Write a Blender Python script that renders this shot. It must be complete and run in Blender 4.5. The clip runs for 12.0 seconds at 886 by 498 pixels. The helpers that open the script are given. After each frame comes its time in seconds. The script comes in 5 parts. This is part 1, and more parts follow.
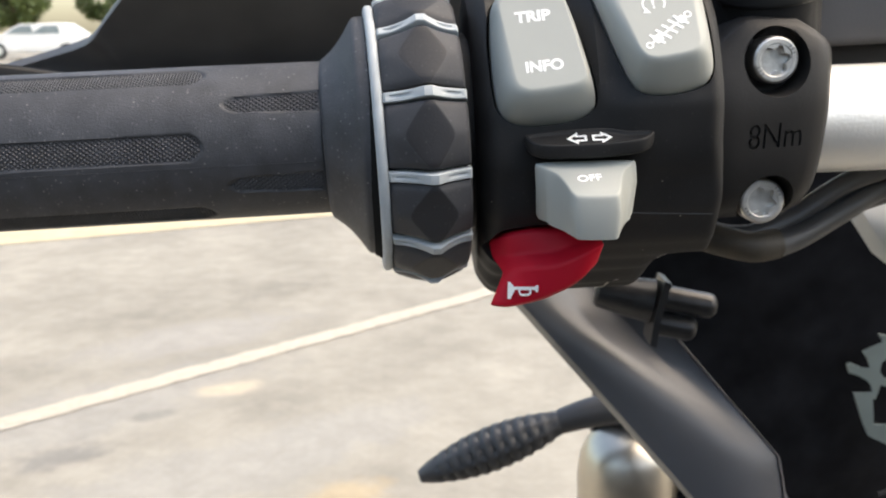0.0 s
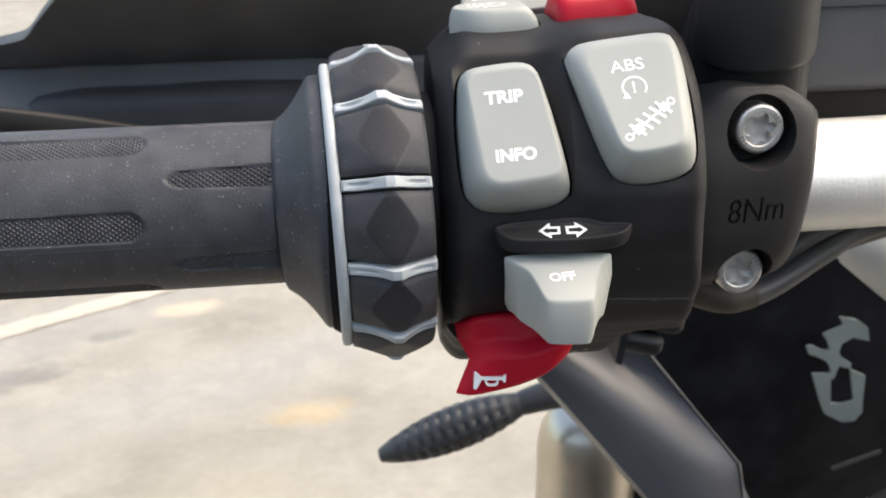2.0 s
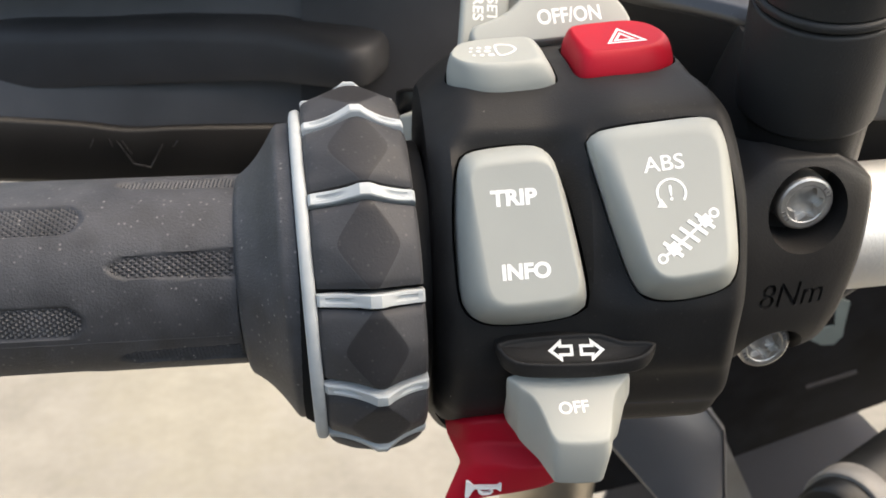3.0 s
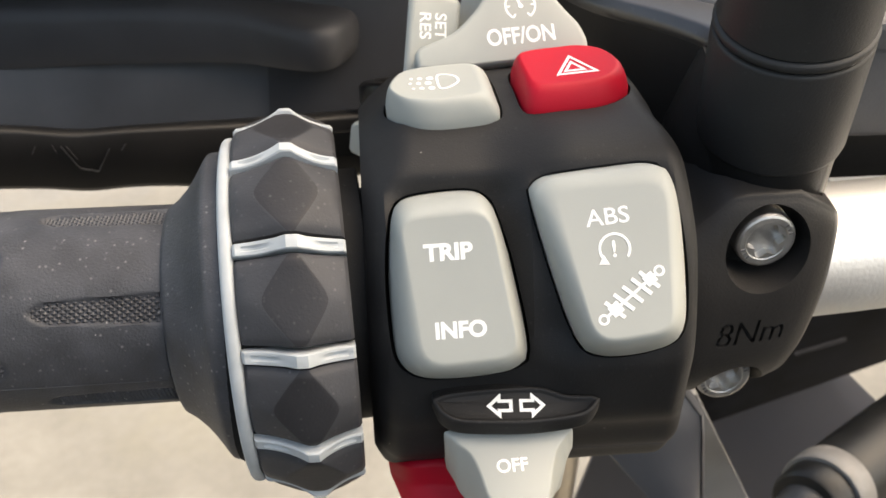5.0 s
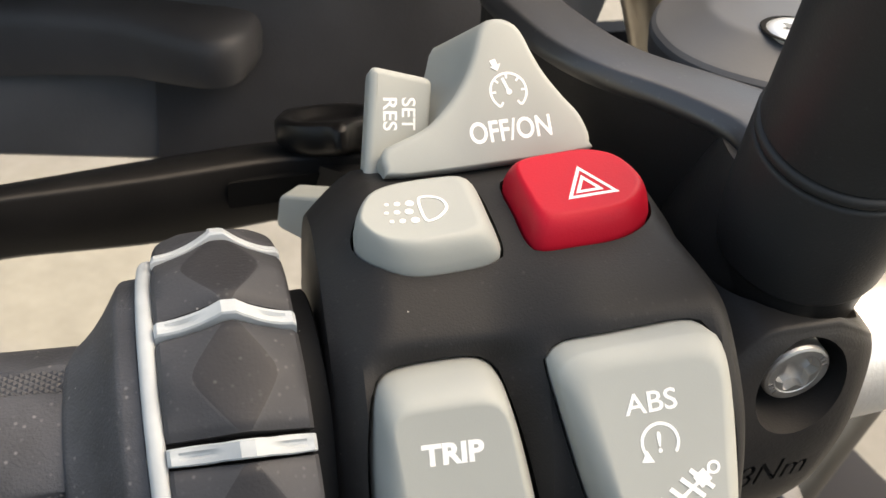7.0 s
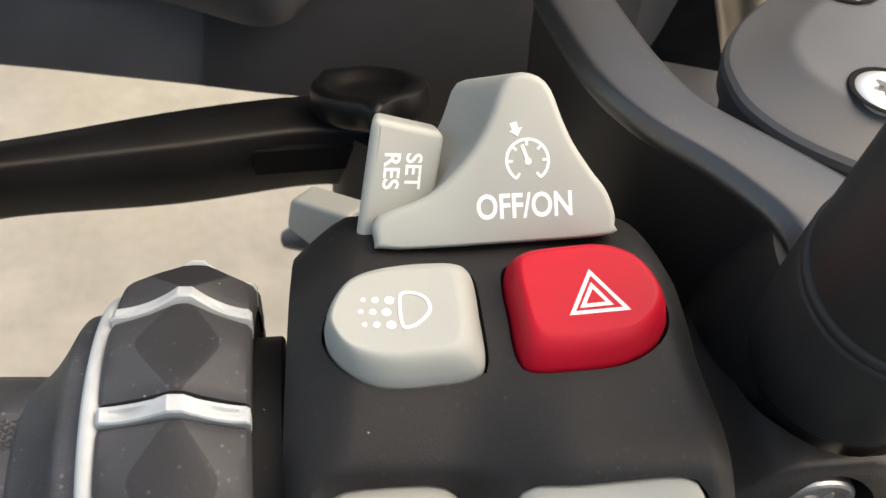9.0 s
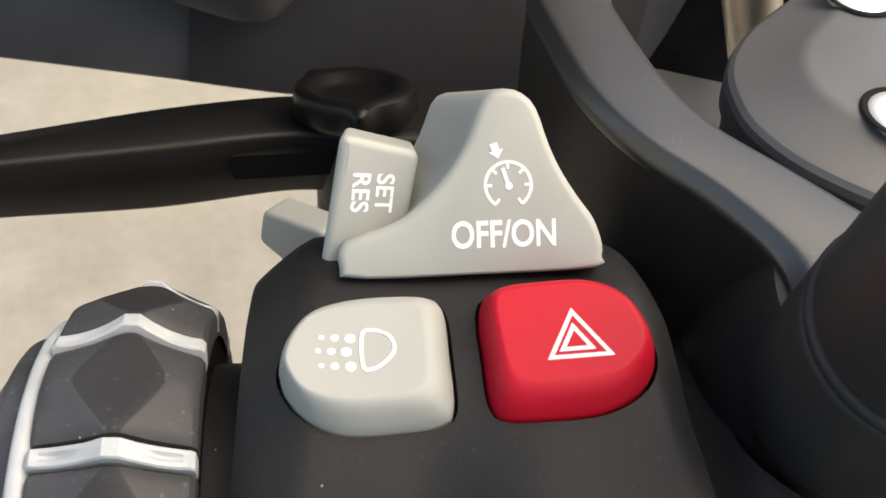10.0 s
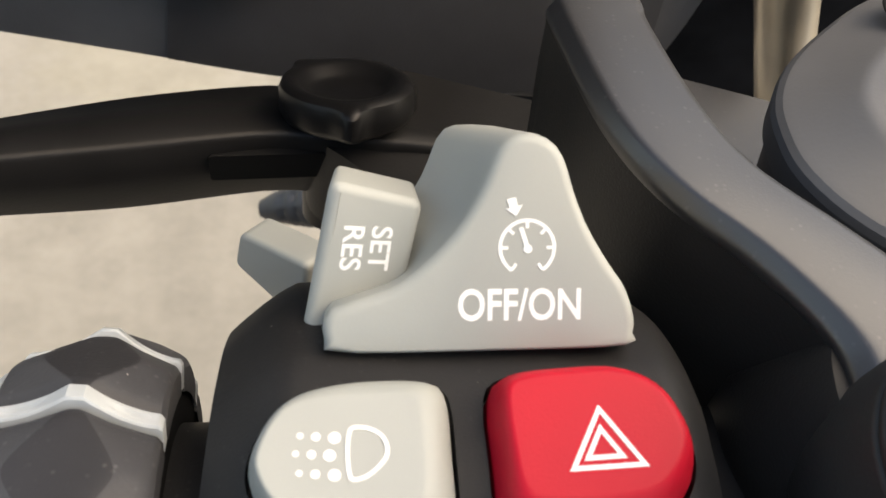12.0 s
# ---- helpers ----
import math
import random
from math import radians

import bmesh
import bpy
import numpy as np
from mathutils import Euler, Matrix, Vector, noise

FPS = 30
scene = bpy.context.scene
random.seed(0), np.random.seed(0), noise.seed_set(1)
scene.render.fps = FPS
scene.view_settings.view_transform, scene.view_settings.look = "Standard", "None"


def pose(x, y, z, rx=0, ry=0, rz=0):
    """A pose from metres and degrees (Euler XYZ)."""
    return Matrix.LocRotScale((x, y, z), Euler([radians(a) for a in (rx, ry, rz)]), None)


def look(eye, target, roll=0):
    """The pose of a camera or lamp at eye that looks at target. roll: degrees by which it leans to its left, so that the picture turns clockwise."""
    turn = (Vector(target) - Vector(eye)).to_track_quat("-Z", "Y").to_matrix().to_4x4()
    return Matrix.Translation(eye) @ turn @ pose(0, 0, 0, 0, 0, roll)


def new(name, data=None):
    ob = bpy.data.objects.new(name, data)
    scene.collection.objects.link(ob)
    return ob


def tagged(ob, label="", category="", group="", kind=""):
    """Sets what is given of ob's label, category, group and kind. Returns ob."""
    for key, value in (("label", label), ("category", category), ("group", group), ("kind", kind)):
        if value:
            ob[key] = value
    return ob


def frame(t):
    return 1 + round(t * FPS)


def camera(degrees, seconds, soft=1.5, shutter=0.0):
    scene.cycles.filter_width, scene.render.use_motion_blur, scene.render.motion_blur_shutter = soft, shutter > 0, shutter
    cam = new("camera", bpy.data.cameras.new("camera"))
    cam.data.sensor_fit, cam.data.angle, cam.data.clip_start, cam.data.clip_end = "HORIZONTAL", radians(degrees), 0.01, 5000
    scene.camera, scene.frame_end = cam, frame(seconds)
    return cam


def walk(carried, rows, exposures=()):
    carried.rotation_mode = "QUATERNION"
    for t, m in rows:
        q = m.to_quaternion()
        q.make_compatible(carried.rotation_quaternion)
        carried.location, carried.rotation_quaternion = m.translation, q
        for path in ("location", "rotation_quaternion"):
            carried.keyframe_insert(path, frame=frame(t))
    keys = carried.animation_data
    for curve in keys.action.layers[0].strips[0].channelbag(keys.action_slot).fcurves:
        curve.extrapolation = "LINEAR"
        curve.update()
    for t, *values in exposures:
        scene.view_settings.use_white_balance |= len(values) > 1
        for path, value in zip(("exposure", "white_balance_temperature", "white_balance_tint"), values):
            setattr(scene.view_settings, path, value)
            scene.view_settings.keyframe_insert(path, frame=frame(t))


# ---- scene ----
cam = camera(49.2, 12.0)
cam.data.dof.use_dof = True
cam.data.dof.focus_distance = 0.125
cam.data.dof.aperture_fstop = 65
PATH = [
    (0, (0.00493, -0.00060, 1.12604), (-0.0389, 1.9572, 0.7195), -0.31),
    (0.5, (0.01543, 0.00370, 1.13147), (-0.0085, 1.9543, 0.6902), -1.12),
    (1, (0.01064, 0.00103, 1.13811), (0.0136, 1.9487, 0.6837), -0.44),
    (1.5, (0.00721, 0.00440, 1.14845), (0.0339, 1.9430, 0.6573), 0.20),
    (2, (0.00399, 0.01973, 1.15696), (0.0440, 1.9310, 0.5693), 0.57),
    (2.5, (0.00514, 0.04235, 1.17549), (0.0663, 1.8850, 0.4003), 1.77),
    (3, (-0.00008, 0.06352, 1.19251), (0.1105, 1.8268, 0.2552), 2.73),
    (3.2, (-0.00286, 0.05688, 1.19596), (0.0844, 1.7942, 0.2090), 3.14),
    (4.8, (0.01031, 0.07888, 1.20479), (0.0965, 1.7695, 0.1397), 2.58),
    (5, (0.01077, 0.07902, 1.20491), (0.1106, 1.7694, 0.1406), 2.85),
    (5.5, (0.00834, 0.08374, 1.20030), (0.1432, 1.7706, 0.1344), 3.16),
    (6, (0.00677, 0.09826, 1.20216), (0.2116, 1.7600, 0.1082), 4.38),
    (6.5, (0.00995, 0.10939, 1.19558), (0.3068, 1.7399, 0.0761), 5.48),
    (7, (-0.00237, 0.12362, 1.21283), (0.3683, 1.6975, 0.0358), 7.29),
    (7.2, (-0.00489, 0.13051, 1.21833), (0.3933, 1.6719, 0.0077), 7.75),
    (8.8, (0.00848, 0.15262, 1.22564), (0.2184, 1.5328, -0.2065), 10.46),
    (9, (0.01058, 0.15153, 1.22661), (0.2097, 1.5457, -0.1935), 10.31),
    (9.5, (0.01277, 0.15589, 1.22399), (0.2022, 1.5383, -0.2089), 11.00),
    (10, (0.01490, 0.16138, 1.22352), (0.2036, 1.5400, -0.2131), 11.38),
    (10.5, (0.01796, 0.17385, 1.22395), (0.2328, 1.5226, -0.2372), 12.95),
    (11, (0.01605, 0.17706, 1.21200), (0.2669, 1.5077, -0.2599), 14.70),
    (11.5, (0.01171, 0.18044, 1.21583), (0.2912, 1.4843, -0.2747), 16.49),
    (12, (0.01336, 0.18078, 1.21867), (0.2425, 1.4892, -0.2765), 14.92),
]
walk(cam, [(t, look(eye, target, roll)) for t, eye, target, roll in PATH], [(0, 1.38, 7400, 10), (0.5, 1.28, 7400, 10), (1.0, 1.35, 7350, 10), (1.5, 1.42, 7350, 10), (2.0, 1.43, 7400, 10), (2.5, 1.42, 7450, 10), (3.1, 1.35, 7850, 10), (4.8, 1.34, 8050, 10), (7, 1.24, 8150, 10), (9, 1.21, 8000, 10), (10.5, 1.18, 7950, 10), (12, 1.17, 8000, 10)])

# ---- light: bright open shade, low warm sun behind haze ----
world = bpy.data.worlds.new("sky")
scene.world = world
world.use_nodes = True
wn = world.node_tree.nodes
wl = world.node_tree.links
sky = wn.new("ShaderNodeTexSky")
sky.sky_type = "NISHITA"
sky.sun_disc = False
sky.sun_elevation = radians(58)
sky.sun_rotation = radians(88)
sky.air_density = 1.2
sky.dust_density = 3.0
wl.new(sky.outputs["Color"], wn["Background"].inputs["Color"])
wn["Background"].inputs["Strength"].default_value = 0.15
sun_data = bpy.data.lights.new("sun", "SUN")
sun_data.energy = 1.4
sun_data.angle = radians(80)
sun_data.color = (1.0, 0.93, 0.82)
sun = new("sun", sun_data)
sun_el, sun_az = radians(58), radians(88)
sun_from = Vector((math.sin(sun_az) * math.cos(sun_el), math.cos(sun_az) * math.cos(sun_el), math.sin(sun_el)))
sun.matrix_world = look(sun_from * 20, (0, 0, 0))


# ---- materials ----
def material(name, color, rough=0.5, metal=0.0, grain=0.0, grain_size=0.0006, blotch=0.08, blotch_size=0.02, bump=0.0, spec=0.5, speck=0.0, dust=0.0):
    """A procedural surface: base colour with blotches, fine grain in roughness and relief. Sizes in metres."""
    m = bpy.data.materials.new(name)
    m.use_nodes = True
    n, l = m.node_tree.nodes, m.node_tree.links
    b = n["Principled BSDF"]
    b.inputs["Metallic"].default_value = metal
    b.inputs["Specular IOR Level"].default_value = spec
    tc = n.new("ShaderNodeTexCoord")
    big = n.new("ShaderNodeTexNoise")
    big.inputs["Scale"].default_value = 1 / blotch_size
    big.inputs["Detail"].default_value = 5
    l.new(tc.outputs["Object"], big.inputs["Vector"])
    fine = n.new("ShaderNodeTexNoise")
    fine.inputs["Scale"].default_value = 1 / grain_size
    fine.inputs["Detail"].default_value = 3
    l.new(tc.outputs["Object"], fine.inputs["Vector"])
    ramp = n.new("ShaderNodeMapRange")
    ramp.inputs["From Min"].default_value, ramp.inputs["From Max"].default_value = 0.3, 0.7
    ramp.inputs["To Min"].default_value, ramp.inputs["To Max"].default_value = 1 - blotch, 1 + blotch
    l.new(big.outputs["Fac"], ramp.inputs["Value"])
    mix = n.new("ShaderNodeVectorMath")
    mix.operation = "SCALE"
    mix.inputs[0].default_value = color[:3]
    l.new(ramp.outputs["Result"], mix.inputs["Scale"])
    tint = mix.outputs["Vector"]
    if dust:
        mote = n.new("ShaderNodeTexVoronoi")
        mote.inputs["Scale"].default_value = 1000
        l.new(tc.outputs["Object"], mote.inputs["Vector"])
        near = n.new("ShaderNodeMapRange")
        near.inputs["From Min"].default_value, near.inputs["From Max"].default_value = 0.3, 0.08
        l.new(mote.outputs["Distance"], near.inputs["Value"])
        some = n.new("ShaderNodeSeparateColor")
        l.new(mote.outputs["Color"], some.inputs["Color"])
        rare = n.new("ShaderNodeMath")
        rare.operation = "POWER"
        rare.inputs[1].default_value = 4
        l.new(some.outputs["Red"], rare.inputs[0])
        share = n.new("ShaderNodeMath")
        share.operation = "MULTIPLY"
        l.new(near.outputs["Result"], share.inputs[0])
        l.new(rare.outputs[0], share.inputs[1])
        film = n.new("ShaderNodeMath")
        film.operation = "MULTIPLY"
        film.inputs[1].default_value = dust
        l.new(share.outputs[0], film.inputs[0])
        pale = n.new("ShaderNodeMix")
        pale.data_type = "RGBA"
        pale.inputs["B"].default_value = (0.30, 0.29, 0.28, 1)
        l.new(film.outputs[0], pale.inputs["Factor"])
        l.new(tint, pale.inputs["A"])
        tint = pale.outputs["Result"]
    if speck:
        grit = n.new("ShaderNodeTexVoronoi")
        grit.inputs["Scale"].default_value = 260
        l.new(tc.outputs["Object"], grit.inputs["Vector"])
        dot = n.new("ShaderNodeMath")
        dot.operation = "LESS_THAN"
        dot.inputs[1].default_value = speck
        l.new(grit.outputs["Distance"], dot.inputs[0])
        over = n.new("ShaderNodeMix")
        over.data_type = "RGBA"
        over.inputs["B"].default_value = (0.35, 0.33, 0.3, 1)
        l.new(dot.outputs[0], over.inputs["Factor"])
        l.new(tint, over.inputs["A"])
        tint = over.outputs["Result"]
    l.new(tint, b.inputs["Base Color"])
    rr = n.new("ShaderNodeMapRange")
    rr.inputs["To Min"].default_value, rr.inputs["To Max"].default_value = max(0.02, rough - 0.08), min(1, rough + 0.08)
    l.new(big.outputs["Fac"], rr.inputs["Value"])
    l.new(rr.outputs["Result"], b.inputs["Roughness"])
    if grain:
        bp = n.new("ShaderNodeBump")
        bp.inputs["Strength"].default_value = grain
        bp.inputs["Distance"].default_value = bump or grain_size * 0.3
        l.new(fine.outputs["Fac"], bp.inputs["Height"])
        l.new(bp.outputs["Normal"], b.inputs["Normal"])
    return m


BLACK = material("black_plastic", (0.0175, 0.0172, 0.0174), 0.52, grain=0.5, grain_size=0.00028, blotch=0.15, blotch_size=0.012, speck=0.03, spec=0.2, dust=0.06)
PERCH = material("black_coated_metal", (0.024, 0.0228, 0.022), 0.42, grain=0.4, grain_size=0.0004, blotch=0.15, spec=0.17)
RUBBER = material("grip_rubber", (0.043, 0.0445, 0.050), 0.58, grain=0.85, grain_size=0.0004, blotch=0.3, blotch_size=0.006, speck=0.03, dust=0.6)
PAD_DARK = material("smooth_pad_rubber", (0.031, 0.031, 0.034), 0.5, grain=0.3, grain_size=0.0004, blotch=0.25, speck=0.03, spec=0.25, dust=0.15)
PAD = material("pad_rubber", (0.052, 0.053, 0.058), 0.58, grain=0.4, grain_size=0.0004, blotch=0.25, speck=0.035, spec=0.28, dust=0.25)
# Near-black that paints the shade inside gaps, grooves and recesses.
DARK = material("gap_shade", (0.011, 0.011, 0.011), 0.9, spec=0.1)
GREY = material("grey_button_plastic", (0.336, 0.348, 0.324), 0.52, grain=0.12, grain_size=0.00025, blotch=0.04)
WHITE_RIM = material("pale_grey_trim", (0.40, 0.43, 0.445), 0.55, blotch=0.08, blotch_size=0.004)
RED = material("red_plastic", (0.47, 0.008, 0.023), 0.46, grain=0.3, grain_size=0.0003, blotch=0.05, spec=0.2)
PRINT = material("white_print", (0.86, 0.86, 0.84), 0.6, blotch=0.05, blotch_size=0.002)
STEEL = material("bolt_steel", (0.62, 0.60, 0.57), 0.45, metal=1.0, grain=0.2, grain_size=0.0006, blotch=0.1, blotch_size=0.002)
ALU = material("satin_aluminium", (0.80, 0.79, 0.76), 0.48, metal=0.75, grain=0.5, grain_size=0.0008, blotch=0.05, bump=0.00014)
SILVER = material("silver_screw", (0.75, 0.75, 0.73), 0.35, metal=0.7, blotch=0.1)
GUARD = material("guard_plastic", (0.088, 0.088, 0.092), 0.46, grain=0.3, blotch=0.2, blotch_size=0.03, spec=0.28)
FAIRING = material("grey_fairing", (0.075, 0.077, 0.085), 0.36, blotch=0.12, blotch_size=0.05, spec=0.42)
COWL = material("cowl_black", (0.0105, 0.0112, 0.0135), 0.45, blotch=0.4, blotch_size=0.02, spec=0.04)
CABLE = material("cable_sleeve", (0.04, 0.041, 0.044), 0.42, grain=0.3, blotch=0.2)
DECAL = material("pale_marking", (0.17, 0.205, 0.2), 0.5, blotch=0.1)
ARM = material("satin_arm_metal", (0.021, 0.021, 0.023), 0.36, grain=0.2, grain_size=0.00035, blotch=0.2, spec=1.0, dust=0.15)
SATIN = material("satin_black_metal", (0.080, 0.081, 0.084), 0.42, grain=0.1, grain_size=0.0005, blotch=0.12, spec=0.5)
STEMB = material("black_stem_coating", (0.033, 0.032, 0.031), 0.5, grain=0.4, grain_size=0.0004, blotch=0.15, spec=0.28, dust=0.05)
LEVER = material("black_lever_coating", (0.0120, 0.0118, 0.0120), 0.42, grain=0.15, blotch=0.2, spec=0.2)
TANKW = material("pale_tank_paint", (0.62, 0.63, 0.62), 0.35, blotch=0.05, blotch_size=0.05)

# ---- helpers of this scene ----
# frame of the controls: along the bar, ahead across it, up across it
EX = Vector((1, 0.055, 0.045)).normalized()
EY = (Vector((0, 1, 0)) - EX * EX.y).normalized()
EZ = EX.cross(EY)
BAR = Matrix(((EX.x, EY.x, EZ.x, 0), (EX.y, EY.y, EZ.y, 0.2168), (EX.z, EY.z, EZ.z, 1.1086), (0, 0, 0, 1)))
MM = 0.001


def mm(u, y, z):
    return Vector((u, y, z)) * MM


def thing(name, label, category, m=BAR, group="", kind=""):
    ob = new(name)
    ob.empty_display_size = 0.01
    ob.matrix_world = m
    return tagged(ob, label, category, group, kind)


def part(name, bm, mat, parent, label="", smooth=True, angle=35):
    bmesh.ops.recalc_face_normals(bm, faces=bm.faces)
    me = bpy.data.meshes.new(name)
    if smooth:
        for f in bm.faces:
            f.smooth = True
        for e in bm.edges:
            if len(e.link_faces) == 2 and e.calc_face_angle(0) > radians(angle):
                e.smooth = False
    bm.to_mesh(me)
    bm.free()
    me.materials.append(mat)
    ob = new(name, me)
    ob.parent = parent
    if label:
        ob["label"] = label
    return ob


def loft(rings, closed=True, start=True, end=True, bm=None):
    bm = bm or bmesh.new()
    rows = [[bm.verts.new(p) for p in r] for r in rings]
    n = len(rows[0])
    for a, b in zip(rows, rows[1:]):
        for i in range(n if closed else n - 1):
            j = (i + 1) % n
            bm.faces.new((a[i], a[j], b[j], b[i]))
    for row, wanted in ((rows[0], start), (rows[-1], end)):
        if wanted:
            bm.faces.new(row)
    return bm


def ngon_fan(bm, row, centre):
    c = bm.verts.new(centre)
    for i in range(len(row)):
        bm.faces.new((row[i], row[(i + 1) % len(row)], c))


def revolve(profile, origin, axis, side, n=48, start=True, end=True, bm=None):
    """profile: (along, radius) in mm; axis and side are unit vectors."""
    axis, side = Vector(axis).normalized(), Vector(side).normalized()
    side = (side - axis * side.dot(axis)).normalized()
    other = axis.cross(side)
    rings = []
    for s, r in profile:
        rings.append([(Vector(origin) + axis * s + (side * math.cos(2 * math.pi * i / n) + other * math.sin(2 * math.pi * i / n)) * r) * MM for i in range(n)])
    return loft(rings, True, start, end, bm)


def tube(points, radius, n=12, flat=1.0):
    """A bent round bar through points (mm), Catmull-Rom."""
    pts = [Vector(p) for p in points]
    ext = [pts[0] * 2 - pts[1]] + pts + [pts[-1] * 2 - pts[-2]]
    path = []
    for i in range(1, len(ext) - 2):
        for k in range(8):
            t = k / 8
            a, b, c, d = ext[i - 1], ext[i], ext[i + 1], ext[i + 2]
            path.append(0.5 * ((2 * b) + (c - a) * t + (2 * a - 5 * b + 4 * c - d) * t * t + (3 * b - a - 3 * c + d) * t ** 3))
    path.append(pts[-1])
    rings = []
    up = Vector((0, 0, 1))
    for i, p in enumerate(path):
        d = (path[min(i + 1, len(path) - 1)] - path[max(i - 1, 0)]).normalized()
        side = d.cross(up)
        side = side.normalized() if side.length > 1e-4 else Vector((1, 0, 0))
        top = side.cross(d)
        rad = radius[0] + (radius[1] - radius[0]) * i / (len(path) - 1) if isinstance(radius, tuple) else radius
        rings.append([(p + (side * math.cos(2 * math.pi * k / n) + top * math.sin(2 * math.pi * k / n) * flat) * rad) * MM for k in range(n)])
    return loft(rings)


def rounded(corners, r, steps=6):
    """A polygon with its corners rounded; corners (x, y), counter-clockwise or not."""
    out = []
    n = len(corners)
    for i in range(n):
        p, a, b = Vector(corners[i]), Vector(corners[i - 1]), Vector(corners[(i + 1) % n])
        ri = r[i] if isinstance(r, (list, tuple)) else r
        ka = min(ri, (a - p).length * 0.48)
        kb = min(ri, (b - p).length * 0.48)
        s, e = p + (a - p).normalized() * ka, p + (b - p).normalized() * kb
        for k in range(steps + 1):
            t = k / steps
            out.append((1 - t) ** 2 * s + 2 * t * (1 - t) * p + t * t * e)
    return out


def polar(points, n, centre=None):
    """The outline met by n rays from its centre."""
    c = Vector(centre) if centre else sum((Vector(p) for p in points), Vector((0, 0))) / len(points)
    out = []
    for k in range(n):
        d = Vector((math.cos(2 * math.pi * k / n), math.sin(2 * math.pi * k / n)))
        best = 0
        for i in range(len(points)):
            a, b = Vector(points[i]) - c, Vector(points[(i + 1) % len(points)]) - c
            e = b - a
            den = d.x * e.y - d.y * e.x
            if abs(den) < 1e-9:
                continue
            t = (a.x * e.y - a.y * e.x) / den
            s = (a.x * d.y - a.y * d.x) / den
            if -1e-6 <= s <= 1 + 1e-6 and t > best:
                best = t
        out.append(c + d * best)
    return out


def smooth_loop(points, steps=6):
    """A closed Catmull-Rom loop."""
    n = len(points)
    out = []
    for i in range(n):
        a, b, c, d = (Vector(points[(i + k) % n]) for k in (-1, 0, 1, 2))
        for k in range(steps):
            t = k / steps
            out.append(0.5 * ((2 * b) + (c - a) * t + (2 * a - 5 * b + 4 * c - d) * t * t + (3 * b - a - 3 * c + d) * t ** 3))
    return out


class Plane:
    """A flat place on the controls: origin (mm), across and up directions."""

    def __init__(self, p, a, b):
        self.p = Vector(p)
        self.a = Vector(a).normalized()
        b = Vector(b)
        self.b = (b - self.a * b.dot(self.a)).normalized()
        self.n = self.a.cross(self.b)

    def at(self, x, y, h=0.0):
        return self.p + self.a * x + self.b * y + self.n * h


def button(name, base, base_out, face, face_out, mat, parent, label, sink=5.0, dish=0.0, n=72, belly=0.35, lift=0.9):
    """A moulded key: an outline on its base plane drawn up to a smaller one on its face plane, with a rounded shoulder."""
    bc = sum((Vector(p) for p in base_out), Vector((0, 0))) / len(base_out)
    fc = sum((Vector(p) for p in face_out), Vector((0, 0))) / len(face_out)
    lo = [base.at(p.x, p.y) for p in polar(base_out, n, bc)]
    hi = [face.at(p.x, p.y) for p in polar(face_out, n, fc)]
    rings = [[(p - base.n * sink) * MM for p in lo]]
    for s in (0, 0.15, 0.3, 0.45, 0.58, 0.7, 0.8, 0.9, 1.0):
        ring = []
        for b, f in zip(lo, hi):
            d = f - b
            rise = face.n * d.dot(face.n)
            k = b + rise * lift + (d - rise) * belly
            ring.append(((1 - s) ** 2 * b + 2 * s * (1 - s) * k + s * s * f) * MM)
        rings.append(ring)
    centre = face.at(fc.x, fc.y)
    for s in (0.97, 0.9, 0.75, 0.5, 0.25):
        rings.append([(centre + (p - centre) * s - face.n * dish * (1 - s * s)) * MM for p in hi])
    bm = loft(rings, True, True, False)
    bm.verts.ensure_lookup_table()
    ngon_fan(bm, bm.verts[-n:], (centre - face.n * dish) * MM)
    return part(name, bm, mat, parent, label, angle=60)


